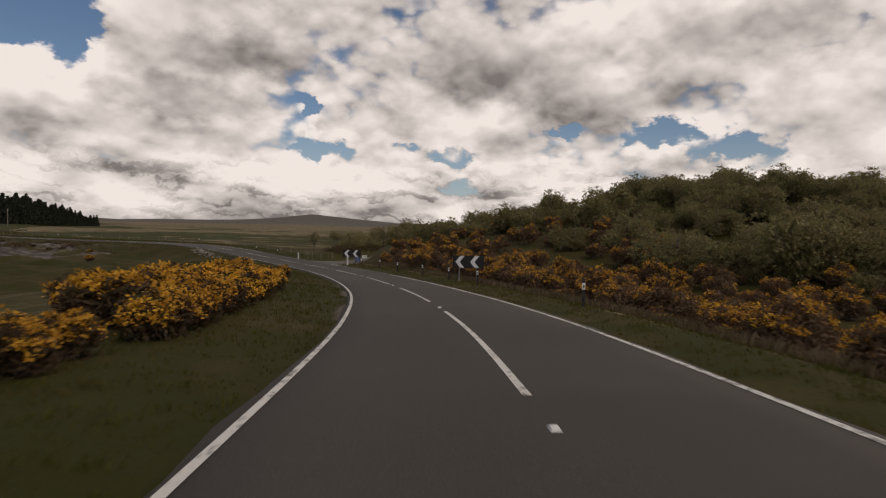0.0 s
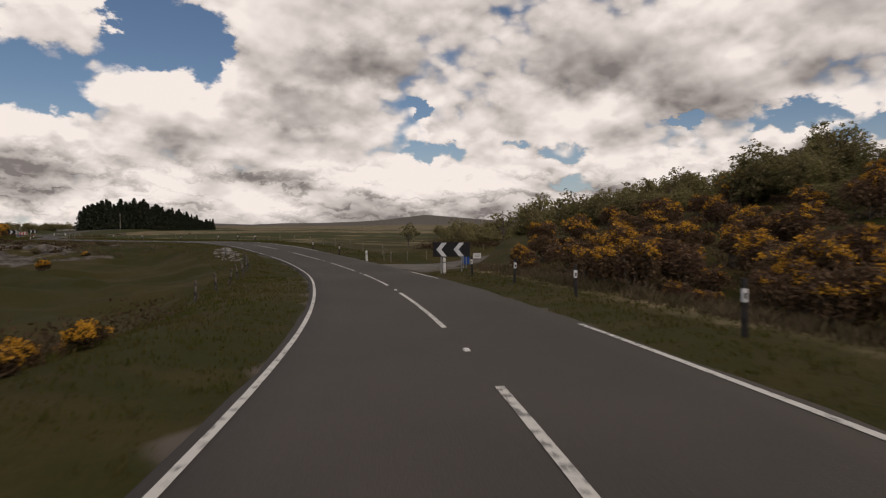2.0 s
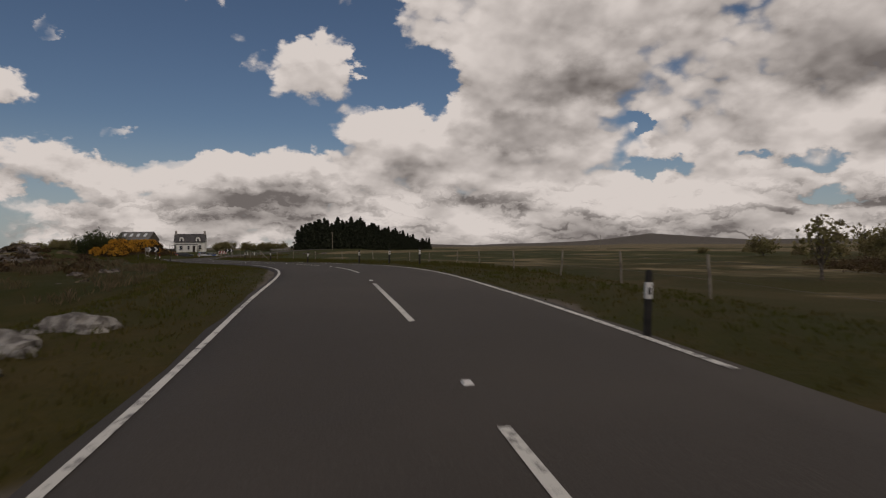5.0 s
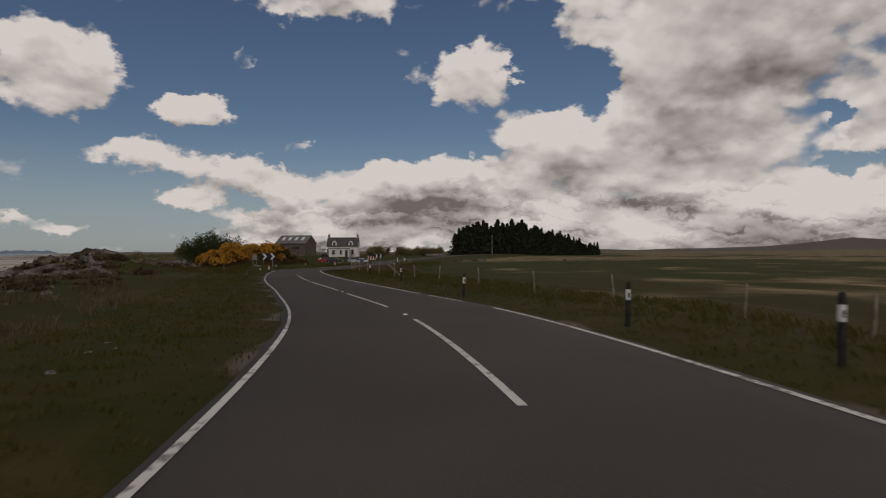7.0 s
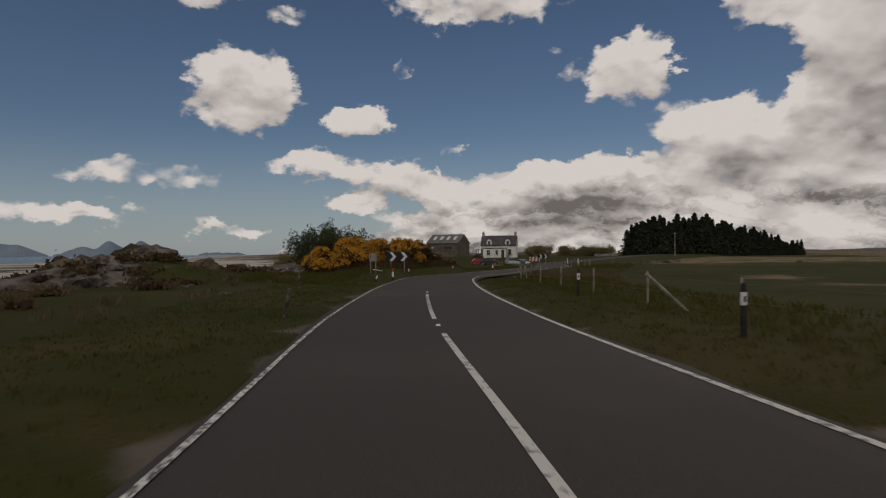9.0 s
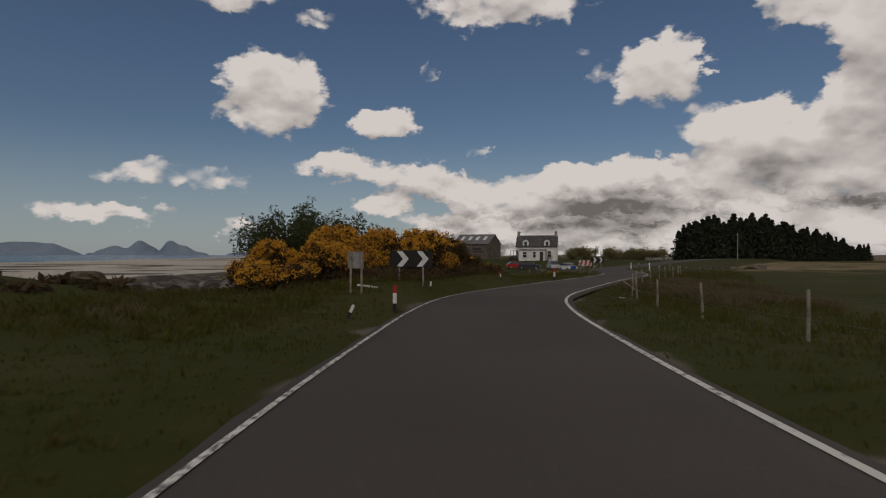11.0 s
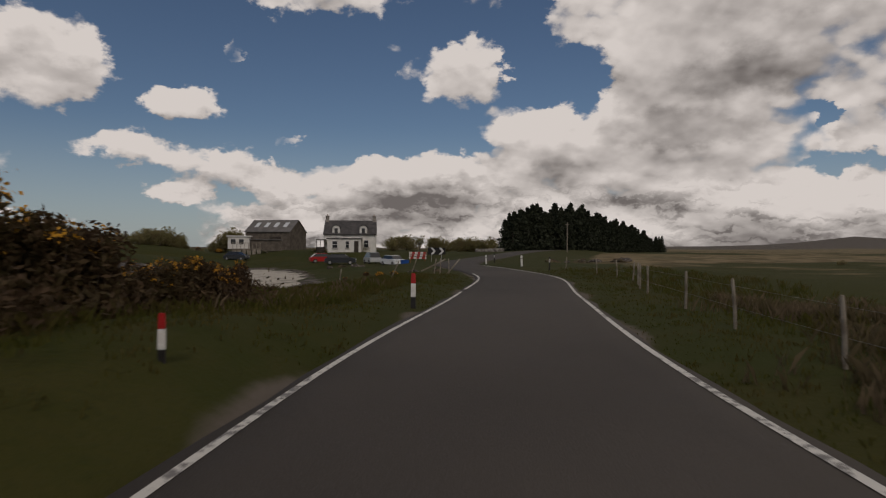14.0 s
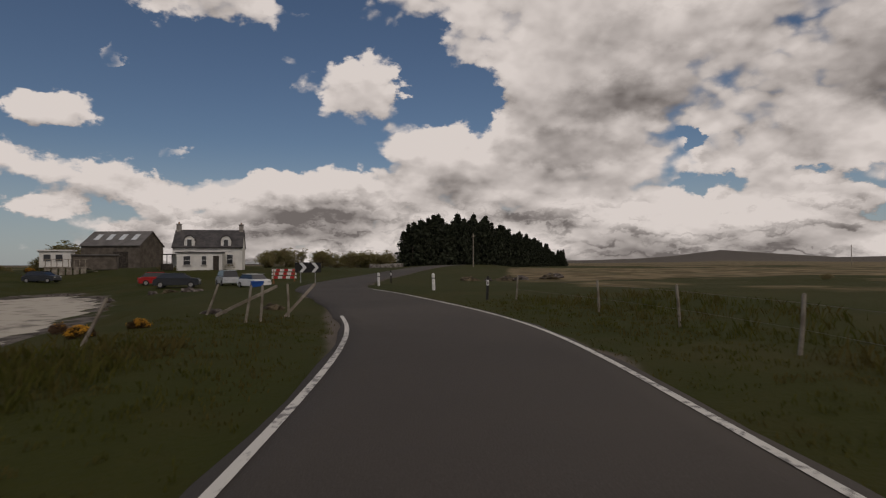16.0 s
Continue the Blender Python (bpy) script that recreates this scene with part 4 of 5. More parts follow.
scatter(woods, [(-25.0, 285.5, 1.9), (-22.8, 287.0, 1.8), (22.6, 274, 1.2), (25.3, 275, 1.15), (27.4, 276.5, 1.3), (29.4, 277, 1.3), (31.5, 278.5, 1.35), (33.6, 281, 1.25), (17.0, 264.5, 1.3), (14.6, 262.5, 1.1), (-30.5, 258, 1.2), (-27.5, 256, 1.3), (-33.5, 255, 1.4), (-24.5, 257, 1.0), (-37, 252, 1.3), (-22.0, 256, 1.4), (-24.6, 258.5, 1.5), (-27.2, 257, 1.5), (-25, 253, 1.3)], 0.2)
bare = build_tree(141, 6.5, 1.9, M_LEAF_DARK, 420, "slender sparsely leaved tree beside the farm track", low=0.45, size=0.22, trunk=0.12)
scatter([bare], [(68.5, 78.2, 1.0), (58.0, 84.0, 0.7), (95, 112, 0.8), (19.5, 262, 0.75)], 0.2)

# spruce plantation
spruces = [build_spruce(160 + k, (10.0, 11.2, 9.2, 10.6)[k], (3.4, 2.7, 3.6, 3.0)[k]) for k in range(4)]
places = []
rw = np.random.RandomState(19)
for k in range(298):
    u, w = rw.uniform(0, 1), rw.uniform(0, 1)
    x, y = 43 + 67 * u + 10 * w - 5, 294 + 70 * u + 24 * w
    places.append((x, y, rw.uniform(0.78, 1.0) * (0.84 + 0.22 * w) * 1.05 * (0.90 + 0.50 * math.sin(math.pi * min(1, u * 0.9 + 0.18)) - 0.32 * u)))
scatter(spruces, places, 0.3)

# ---------------------------------------------------------------- signs, posts and fences


def build_chevron_sign(m, left, label, width=1.72, height=0.68, clear=0.78):
    """A black plate with two white chevrons on two grey posts; it faces -y of its own axes."""
    sign = root("chevron_sign", label, "road sign", "bend signs", m)
    for x in (-width * 0.28, width * 0.28):
        part("post", mesh_of("post", *tube([(x, 0.045, -0.3), (x, 0.045, clear + height * 0.85)], (0.032, 0.032), 10), M_STEEL), sign, "grey steel post")
    plate = part("plate", box_mesh("plate", (width, 0.012, height), M_SIGN_BLACK, (0, 0, clear), 0.004), sign, "black plate")
    k = -1 if left else 1
    for cx in (-width * 0.20, width * 0.27) if not left else (-width * 0.27, width * 0.20):
        t, a, h = width * 0.135, height * 0.38, height / 2 - 0.02
        zc = clear + height / 2
        outline = [(-a / 2 - t / 2, h), (-a / 2 + t / 2, h), (a / 2 + t / 2, 0), (-a / 2 + t / 2, -h), (-a / 2 - t / 2, -h), (a / 2 - t / 2, 0)]
        verts = [(cx + k * x, -0.009, zc + z) for x, z in outline] + [(cx + k * x, -0.005, zc + z) for x, z in outline]
        faces = [(0, 1, 2, 5), (5, 2, 3, 4)] + [(i, (i + 1) % 6, (i + 1) % 6 + 6, i + 6) for i in range(6)]
        part("chevron", mesh_of("chevron", verts, faces, M_SIGN_WHITE), plate, "white chevron")
    return sign


build_chevron_sign(stand(24.35, 20.8, -43), True, "black sign with two white chevrons before gorse")
build_chevron_sign(stand(35.0, 44.5, -34), True, "black sign with two white chevrons beside the farm track")
build_chevron_sign(stand(39.6, 49.4, -138), True, "black chevron sign turned edge-on beside the farm track")
build_chevron_sign(stand(18.4, 145.9, 17), False, "black sign with two white chevrons before flowering gorse", 1.6, 0.62, 0.56)
build_chevron_sign(stand(22.4, 209.0, 6), False, "black sign with two white chevrons near the croft", 1.75, 0.7)


def build_marker(name, label, cap, height=0.72, width=0.11, band=0.60, top=0.83):
    """A flat verge marker: dark body, white band with a small reflector, cap."""
    post = root(name, label, "marker post", "verge marker posts")
    low = height * band
    part("body", box_mesh("body", (width, 0.055, low + 0.15), M_POST_BLACK, (0, 0, -0.15), 0.008), post, "black body")
    part("band", box_mesh("band", (width, 0.055, height * top - low), M_POST_WHITE, (0, 0, low), 0.006), post, "white band")
    if cap is M_POST_BLACK:
        part("reflector", box_mesh("reflector", (width * 0.42, 0.012, height * 0.10), M_POST_BLACK, (0, -0.031, height * 0.66), 0.003), post)
    part("cap", box_mesh("cap", (width * 1.02, 0.057, height * (1 - top)), cap, (0, 0, height * top), 0.012, 0.85), post)
    return post


def build_white_marker():
    post = root("white_marker_post", "thick white marker post at the track mouth", "marker post", "track mouth posts")
    part("body", mesh_of("body", *tube([(0, 0, -0.15), (0, 0, 0.55)], (0.075, 0.075), 12), M_POST_WHITE), post, "white body")
    part("neck", mesh_of("neck", *tube([(0, 0, 0.55), (0, 0, 0.62)], (0.058, 0.058), 12), M_STEEL), post, "grey reflective band")
    part("cap", mesh_of("cap", *tube([(0, 0, 0.62), (0, 0, 0.76), (0, 0, 0.80), (0, 0, 0.82)], (0.078, 0.078, 0.06, 0.02), 12), M_POST_WHITE), post, "domed white cap")
    return post


dark_marker = build_marker("marker_post", "black marker post with a white band on the verge", M_POST_BLACK, 0.84, 0.08)
red_marker = build_marker("marker_post", "white marker post with a red top on the verge", M_RED, 0.86, band=0.36, top=0.72)
pale_marker = build_marker("marker_post", "white marker post with a black top on the verge", M_POST_WHITE, 0.6, 0.13, 0.40)
pale_marker.matrix_basis = stand(20.5, 136.4, 16, 0.5, 0.0, 0, 24)
copy_thing(pale_marker, stand(19.3, 145.5, 12, 0.95, 0.02, 0, 4))
white_marker = build_white_marker()


def row_of(src, places, lean=3.0, seed=9):
    r = np.random.RandomState(seed)
    first = True
    for x, y, turn, *tilt in places:
        rx, ry = (tilt + [0, 0])[:2] if tilt else (r.uniform(-lean, lean), r.uniform(-lean, lean))
        m = stand(x, y, turn, 1.0, 0.02, rx, ry)
        if first:
            src.matrix_basis = m
            first = False
        else:
            copy_thing(src, m)


row_of(dark_marker, [(14.9, 8.4, -43), (22.1, 18.25, -38), (24.3, 22.15, -36), (26.7, 26.65, -34), (29.9, 32.5, -32), (32.0, 37.0, -30), (33.9, 41.6, -28),
                     (38.6, 63.6, -10), (38.8, 69.0, -8), (40.9, 90.0, 4), (40.2, 94.2, 6), (39.1, 98.3, 10), (36.4, 106.6, 18), (33.6, 117.9, 22), (30.9, 126.5, 18), (29.3, 187.6, -6), (27.8, 206.0, 0)])
row_of(white_marker, [(35.9, 46.3, -28), (37.8, 57.8, -16), (28.7, 195.0, 0), (26.8, 203.5, 0)])
row_of(red_marker, [(21.6, 164.6, -5)])
copy_thing(red_marker, stand(19.7, 156.2, -3, 0.58))
copy_thing(red_marker, stand(20.6, 138.8, 12, 0.85))


def build_post(name, mat, label, h, w, group):
    """A split timber stake with a worn pointed top."""
    r = np.random.RandomState(int(h * 100))
    me = mesh_of("stake", *tube([(0, 0, -0.3), (0.01, 0, h * 0.5), (0.0, 0.01, h * 0.96), (0.0, 0.005, h)], (w, w * 0.95, w * 0.9, w * 0.55), 7), mat)
    return tagged(new(name, me), label, "fence post", group)


grey_stake = build_post("fence_post", M_TIMBER, "weathered grey timber fence post in rough grass", 0.85, 0.032, "field fence posts")
dark_stake = build_post("fence_post", M_STAKE, "leaning fence post at the marsh edge, shaded side mottled in dark", 0.66, 0.045, "marsh fence posts")


def wires(points, heights, name="fence_wire"):
    pieces = []
    for h in heights:
        line = [(x, y, ground_at(x, y) + h) for x, y in points]
        pieces.append(tube(line, [0.003] * len(line), 4))
    return tagged(new(name, mesh_of(name, *merge(pieces), M_WIRE)), "thin slack wire strung between the fence posts", "wire")


# marsh edge
marsh = [beside(st, d)[:2] for st, d in ((47.0, -5.6), (50.2, -5.5), (53.0, -5.5), (56.0, -5.4), (58.3, -5.3), (60.6, -5.3), (62.6, -5.2), (64.2, -5.1), (65.5, -5.0), (66.6, -5.0), (67.7, -4.9), (69.0, -4.9), (70.3, -4.9), (72.5, -5.1), (75.0, -5.4))]
row_of(dark_stake, [(x, y, 40) for x, y in marsh], 11.0, 3)
# right-hand field, from the track mouth onwards
field = [beside(s, d)[:2] for s, d in ((70.0, 5.0), (72.5, 5.2), (76, 5.4), (80, 5.7), (84, 6.0), (88, 6.4), (92, 6.6), (96, 6.9), (100, 7.2), (104, 7.4), (107.5, 7.6), (111, 7.8), (115, 7.4), (119, 6.9), (123, 6.4), (127, 6.1), (131, 5.8), (135, 5.6), (139, 5.4),
                                       (143.5, 5.2), (148, 5.0), (152, 4.8), (156, 4.6), (160, 4.3), (164, 4.1), (167.5, 3.9), (171, 3.8), (174.5, 3.7), (178, 3.7), (181.4, 3.75), (183.8, 3.9), (186.2, 4.2), (188.2, 4.4), (191.5, 4.5), (195, 4.5), (200, 4.6))]
row_of(grey_stake, [(x, y, 0) for x, y in field], 5.0, 4)
wires(field, (0.35, 0.7))
track_side = [(39.6, 58.6), (42.6, 60.2), (45.6, 62.0), (49.0, 64.0), (53.0, 66.4), (57.5, 69.0), (62.5, 72.0), (68.0, 75.4)]
for x, y in track_side:
    copy_thing(grey_stake, stand(x, y, 0, 0.9))
wires(track_side, (0.35, 0.65))
brace = tagged(new("fence_brace", mesh_of("fence_brace", *tube([(0, 0, -0.1), (0, 0, 1.25)], (0.045, 0.04), 7), M_TIMBER)), "pale leaning timber strut propping the field fence", "fence strut", "struts")
brace.matrix_basis = stand(33.4, 122.3, 20, 1.0, 0.0, 0, -48)
copy_thing(brace, stand(26.6, 154.4, 20, 0.75, 0.0, 0, -55))
# broken fence by the inlet
for x, y, a, b in ((17.8, 177.6, 3, 10), (20.2, 177.4, -4, 24), (20.9, 183.0, 2, 20), (22.1, 180.9, -3, 8), (22.4, 181.0, 0, 3), (22.9, 182.4, 0, -2), (25.0, 119.6, 4, 14), (20.5, 128.5, 0, 2)):
    copy_thing(grey_stake if y > 150 else dark_stake, stand(x, y, 0, 0.95, 0.0, a, b))
rail = tagged(new("fence_rail", box_mesh("fence_rail", (1.5, 0.03, 0.07), M_TIMBER, (0, 0, 0), 0.006)), "fallen grey fence rail lying across the posts", "fence rail", "rails")
rail.matrix_basis = pose(22.1, 181.3, ground_at(22.1, 181.3) + 0.42, 8, -24, 25)
copy_thing(rail, pose(23.1, 182.6, ground_at(23.1, 182.6) + 0.30, -5, -40, 40))
plank = tagged(new("driftwood_plank", box_mesh("driftwood_plank", (0.75, 0.14, 0.05), M_POST_WHITE, (0, 0, 0), 0.01)), "pale broken plank lying in the grass", "plank", "planks")
plank.matrix_basis = stand(18.9, 140.9, 70, 1.0, -0.02, 0, 8)
copy_thing(plank, stand(26.0, 148.2, 120, 0.5, -0.02, 6, 0))


def build_notice(m):
    """A small white board with two unreadable lines on two stakes."""
    board = root("notice_board", "small white notice board with two grey lines of lettering", "notice board", m=m)
    for x in (-0.2, 0.16):
        part("stake", mesh_of("stake", *tube([(x, 0.03, -0.2), (x, 0.03, 0.85)], (0.025, 0.025), 7), M_TIMBER), board)
    face = part("panel", box_mesh("panel", (0.56, 0.018, 0.36), M_POST_WHITE, (0, 0, 0.50), 0.005), board, "white panel")
    for z, w in ((0.71, 0.36), (0.61, 0.28)):
        part("text_bar", box_mesh("text_bar", (w, 0.004, 0.045), M_STEEL, (0, -0.012, z)), face)
    return board


build_notice(stand(44.6, 54.3, -32))


def build_info_sign(m):
    sign = root("information_sign", "grey back of a roadside sign on two posts", "road sign", m=m)
    for x in (-0.15, 0.15):
        part("post", mesh_of("post", *tube([(x, -0.04, -0.3), (x, -0.04, 1.08)], (0.03, 0.03), 8), M_TIMBER), sign)
    part("plate", box_mesh("plate", (0.44, 0.02, 0.46), M_STEEL, (0, 0, 0.60), 0.006), sign, "grey metal plate")
    return sign


build_info_sign(stand(19.0, 139.9, 35))


def build_bin(m):
    b = root("wheelie_bin", "blue plastic wheeled refuse bin beside the track", "bin", m=m)
    part("body", box_mesh("body", (0.36, 0.42, 0.74), M_BIN, (0, 0, 0.06), 0.03, 1.16), b)
    part("lid", box_mesh("lid", (0.47, 0.54, 0.06), M_BIN, (0, -0.02, 0.80), 0.02, 0.92), b, "blue lid")
    part("handle", mesh_of("handle", *tube([(-0.2, 0.28, 0.8), (0.2, 0.28, 0.8)], (0.016, 0.016), 8), M_BIN), b)
    for x in (-0.17, 0.17):
        part("wheel", mesh_of("wheel", *tube([(x - 0.02, 0.17, 0.08), (x + 0.02, 0.17, 0.08)], (0.08, 0.08), 14), M_BLACK), b, "black wheel")
    return b


build_bin(stand(44.6, 55.6, -30, 1.25))


def build_pole(m, h=6.6):
    p = root("telegraph_pole", "tall bare wooden telegraph pole before the spruces", "telegraph pole", "telegraph poles", m)
    part("shaft", mesh_of("shaft", *tube([(0, 0, -0.5), (0, 0, h)], (0.13, 0.09), 10), M_TIMBER), p)
    part("crossarm", box_mesh("crossarm", (0.9, 0.09, 0.1), M_TIMBER, (0, 0, h - 0.5), 0.01), p)
    return p


pole = build_pole(stand(52.0, 282.0))
copy_thing(pole, stand(190, 330, 30))

# ---------------------------------------------------------------- stones and shore rocks


def build_stone(seed, mat, name, label, category, group, rough=0.22):
    bm = bmesh.new()
    bmesh.ops.create_icosphere(bm, subdivisions=3, radius=1.0)
    for q in bm.verts:
        d = q.co.normalized()
        k = 1 + rough * 2 * noise.noise(d * 1.3 + Vector((seed * 7.1, 0, 0))) + rough * noise.noise(d * 3.4 + Vector((0, seed * 3.3, 0))) + rough * 0.5 * noise.noise(d * 8)
        q.co = Vector((d.x * k * 1.15, d.y * k * 0.85, d.z * k * 0.62))
    me = bpy.data.meshes.new(name)
    bm.to_mesh(me)
    bm.free()
    me.materials.append(mat)
    return tagged(new(name, me), label, category, group)


pale_stones = [build_stone(k, M_ROCK, "boulder", "pale grey boulder tipped on the bank above the marsh", "boulder", "tipped boulders") for k in range(4)]
shore_rocks = [build_stone(10 + k, M_WRACK if k % 2 else M_SHORE, "shore_rock", "brown weathered rock outcrop on the shore", "rock", "shore rocks", 0.34) for k in range(5)]
rs = np.random.RandomState(8)
places = []
for k in range(110):
    u, v = rs.uniform(0, 1), rs.uniform(-1, 1)
    y = 62.0 + 10.5 * u
    places.append((30.7 + 0.13 * (y - 62.0) + 0.85 * v * math.sin(0.5 + 2.3 * u), y, rs.uniform(0.12, 0.26) if rs.rand() < 0.5 else rs.uniform(0.26, 0.46)))
for k in range(34):
    u = rs.uniform(0, 1) ** 1.3
    places.append((32.2 - 1.8 * u + rs.uniform(-.45, .35), 88.5 + 10 * u, rs.uniform(0.05, 0.2)))
scatter(pale_stones, places, 0.02)
places = [(5.6, 133.8, 1.25), (7.6, 134.6, 0.9), (3.4, 133.0, 0.9), (9.5, 133.2, 0.7), (2.0, 130.5, 0.8)]
for k in range(230):
    u = rs.uniform(0, 1)
    x, y, _ = beside(92 + 92 * u, -9 - 46 * rs.uniform(0, 1) ** 1.4)
    places.append((x, y, rs.uniform(0.2, 0.95) * (0.4 if x > 13 else 1.15)))
for k in range(60):
    a = rs.uniform(0, 6.28)
    places.append((6.1 - 0.28 * 19 * math.sin(a) + math.cos(a) * 5.0, 205 + math.sin(a) * 19.5, rs.uniform(0.12, 0.4)))
for k in range(16):
    places.append((rs.uniform(12, 22), rs.uniform(98, 128), rs.uniform(0.12, 0.3)))
places += [(22.3, 185.0, 0.3), (21.0, 183.4, 0.28), (12.5, 213.0, 0.6), (11.0, 214.5, 0.5), (14.2, 212.0, 0.45), (38, 214, 0.8), (40, 216, 0.6), (43, 217, 0.9), (36, 212, 0.5), (45, 221, 0.7), (34, 210, 0.6), (41, 219, 0.6)]
scatter(shore_rocks, places, 0.06)

# ---------------------------------------------------------------- croft house, shed, hut, cars


def prism(profile, x0, x1):
    """A solid with a (y, z) profile between two x."""
    n = len(profile)
    v = [(x0, y, z) for y, z in profile] + [(x1, y, z) for y, z in profile]
    f = [tuple(range(n))[::-1], tuple(range(n, 2 * n))] + [(i, (i + 1) % n, (i + 1) % n + n, i + n) for i in range(n)]
    return v, [tuple(q[::-1]) for q in f]


def window_part(parent, x, z, w, h, y, arched=False, bars=True):
    """A window in a front that faces -y: frame, dark pane and glazing bars."""
    win = part("window", box_mesh("window", (w + 0.16, 0.10, h + 0.16), M_FRAME, (x, y, z - 0.08), 0.01), parent, "white framed window")
    part("pane", box_mesh("pane", (w, 0.03, h), M_GLASS, (x, y - 0.045, z)), win, "dark glass")
    if bars:
        part("glazing_bar", box_mesh("glazing_bar", (w, 0.02, 0.05), M_FRAME, (x, y - 0.065, z + h * 0.5)), win)
    part("sill", box_mesh("sill", (w + 0.24, 0.16, 0.07), M_STONE, (x, y - 0.04, z - 0.16), 0.01), win)


def build_house(m):
    house = root("croft_house", "white rendered croft house with slate roof and arched dormers", "house", m=m)
    L, D, E, R = 9.7, 6.0, 3.1, 5.4
    part("wall", mesh_of("wall", *prism([(-D / 2, -0.6), (D / 2, -0.6), (D / 2, E), (0, R), (-D / 2, E)], -L / 2, L / 2), M_RENDER), house, "white rendered walls")
    t = 0.16
    roof = mesh_of("roof", *merge([prism([(-D / 2 - 0.25, E - 0.18), (0, R + 0.02), (0, R + t + 0.05), (-D / 2 - 0.3, E - 0.02)], -L / 2 - 0.12, L / 2 + 0.12),
                                   prism([(D / 2 + 0.25, E - 0.18), (D / 2 + 0.3, E - 0.02), (0, R + t + 0.05), (0, R + 0.02)], -L / 2 - 0.12, L / 2 + 0.12)]), M_SLATE)
    part("roof", roof, house, "dark slate roof")
    for x in (-L / 2 + 0.35, L / 2 - 0.35):
        ch = part("chimney", box_mesh("chimney", (0.62, 0.75, 1.25), M_STONE, (x, 0, R - 0.35), 0.03), house, "rendered gable chimney")
        part("cope", box_mesh("cope", (0.76, 0.9, 0.12), M_STONE, (x, 0, R + 0.9), 0.02), ch)
        for y in (-0.16, 0.16):
            part("pot", mesh_of("pot", *tube([(x, y, R + 1.0), (x, y, R + 1.3)], (0.11, 0.09), 10), M_CLAY), ch, "clay chimney pot")
    for x in (-2.55, 2.55):
        arc = [(-0.72, 2.5), (0.72, 2.5), (0.72, 4.0)] + [(0.72 * math.cos(a), 4.0 + 0.62 * math.sin(a)) for a in (0.5, 1.0, 1.57, 2.14, 2.64)] + [(-0.72, 4.0)]
        n = len(arc)
        v = [(x + p, -D / 2 - 0.06, z) for p, z in arc] + [(x + p, -0.4, z) for p, z in arc]
        f = [tuple(range(n)), tuple(range(2 * n - 1, n - 1, -1))] + [(i, i + n, (i + 1) % n + n, (i + 1) % n) for i in range(n)]
        dormer = part("dormer", mesh_of("dormer", v, f, M_RENDER), house, "arched white dormer")
        hood = [(0.80 * math.cos(a), 4.0 + 0.72 * math.sin(a)) for a in np.linspace(-0.05, math.pi + 0.05, 13)]
        inner = [(0.70 * math.cos(a), 4.0 + 0.61 * math.sin(a)) for a in np.linspace(math.pi + 0.05, -0.05, 13)]
        ring = hood + inner
        n = len(ring)
        v = [(x + p, -D / 2 - 0.16, z) for p, z in ring] + [(x + p, -0.3, z) for p, z in ring]
        f = [(i, (i + 1) % n, (i + 1) % n + n, i + n) for i in range(n)] + [(i, i + 1, n - 2 - i, n - 1 - i) for i in range(12)]
        part("dormer_roof", mesh_of("dormer_roof", v, f, M_SLATE), dormer, "dark curved dormer roof")
        part("window_frame", box_mesh("window_frame", (0.86, 0.06, 1.25), M_FRAME, (x, -D / 2 - 0.08, 2.95), 0.01), dormer)
        part("pane", box_mesh("pane", (0.62, 0.03, 1.05), M_GLASS, (x, -D / 2 - 0.115, 3.05)), dormer, "dark glass")
    # long low porch
    porch = part("porch", box_mesh("porch", (6.2, 1.7, 2.35), M_RENDER, (-0.9, -D / 2 - 0.85, -0.15), 0.02), house, "white lean-to porch")
    part("porch_roof", box_mesh("porch_roof", (6.6, 2.0, 0.16), M_SLATE, (-0.9, -D / 2 - 0.85, 2.2), 0.02), porch, "dark flat porch roof")
    for x, w in ((-2.6, 0.9), (-0.3, 0.6)):
        window_part(house, x, 0.65, w, 1.15, -D / 2 - 1.71)
    window_part(house, 3.1, 0.75, 0.8, 1.25, -D / 2 - 0.02)
    door = part("door", box_mesh("door", (0.8, 0.08, 1.95), M_TIMBER_DARK, (1.35, -D / 2 - 1.72, -0.1), 0.01), house, "dark front door")
    part("door_handle", mesh_of("door_handle", *tube([(1.62, -D / 2 - 1.80, 0.9), (1.62, -D / 2 - 1.74, 0.9)], (0.03, 0.03), 8), M_STEEL), door)
    # dark timber verandah at the gable end
    ver = part("verandah", box_mesh("verandah", (1.7, 2.0, 0.12), M_TIMBER_DARK, (-L / 2 - 0.4, -D / 2 - 0.9, 2.0), 0.02), house, "dark timber verandah")
    for x in (-1.15, -0.4, 0.35):
        part("verandah_post", box_mesh("verandah_post", (0.1, 0.1, 2.3), M_TIMBER_DARK, (-L / 2 - 0.4 + x * 0.9 + 0.35, -D / 2 - 1.8, -0.25), 0.01), ver)
    part("verandah_rail", box_mesh("verandah_rail", (1.6, 0.06, 0.8), M_TIMBER_DARK, (-L / 2 - 0.4, -D / 2 - 1.82, 0.0), 0.01), ver)
    return house


build_house(pose(8.1, 251.0, -3.3, 0, 0, 4) @ Matrix.Diagonal((0.87, 0.92, 0.94, 1)))


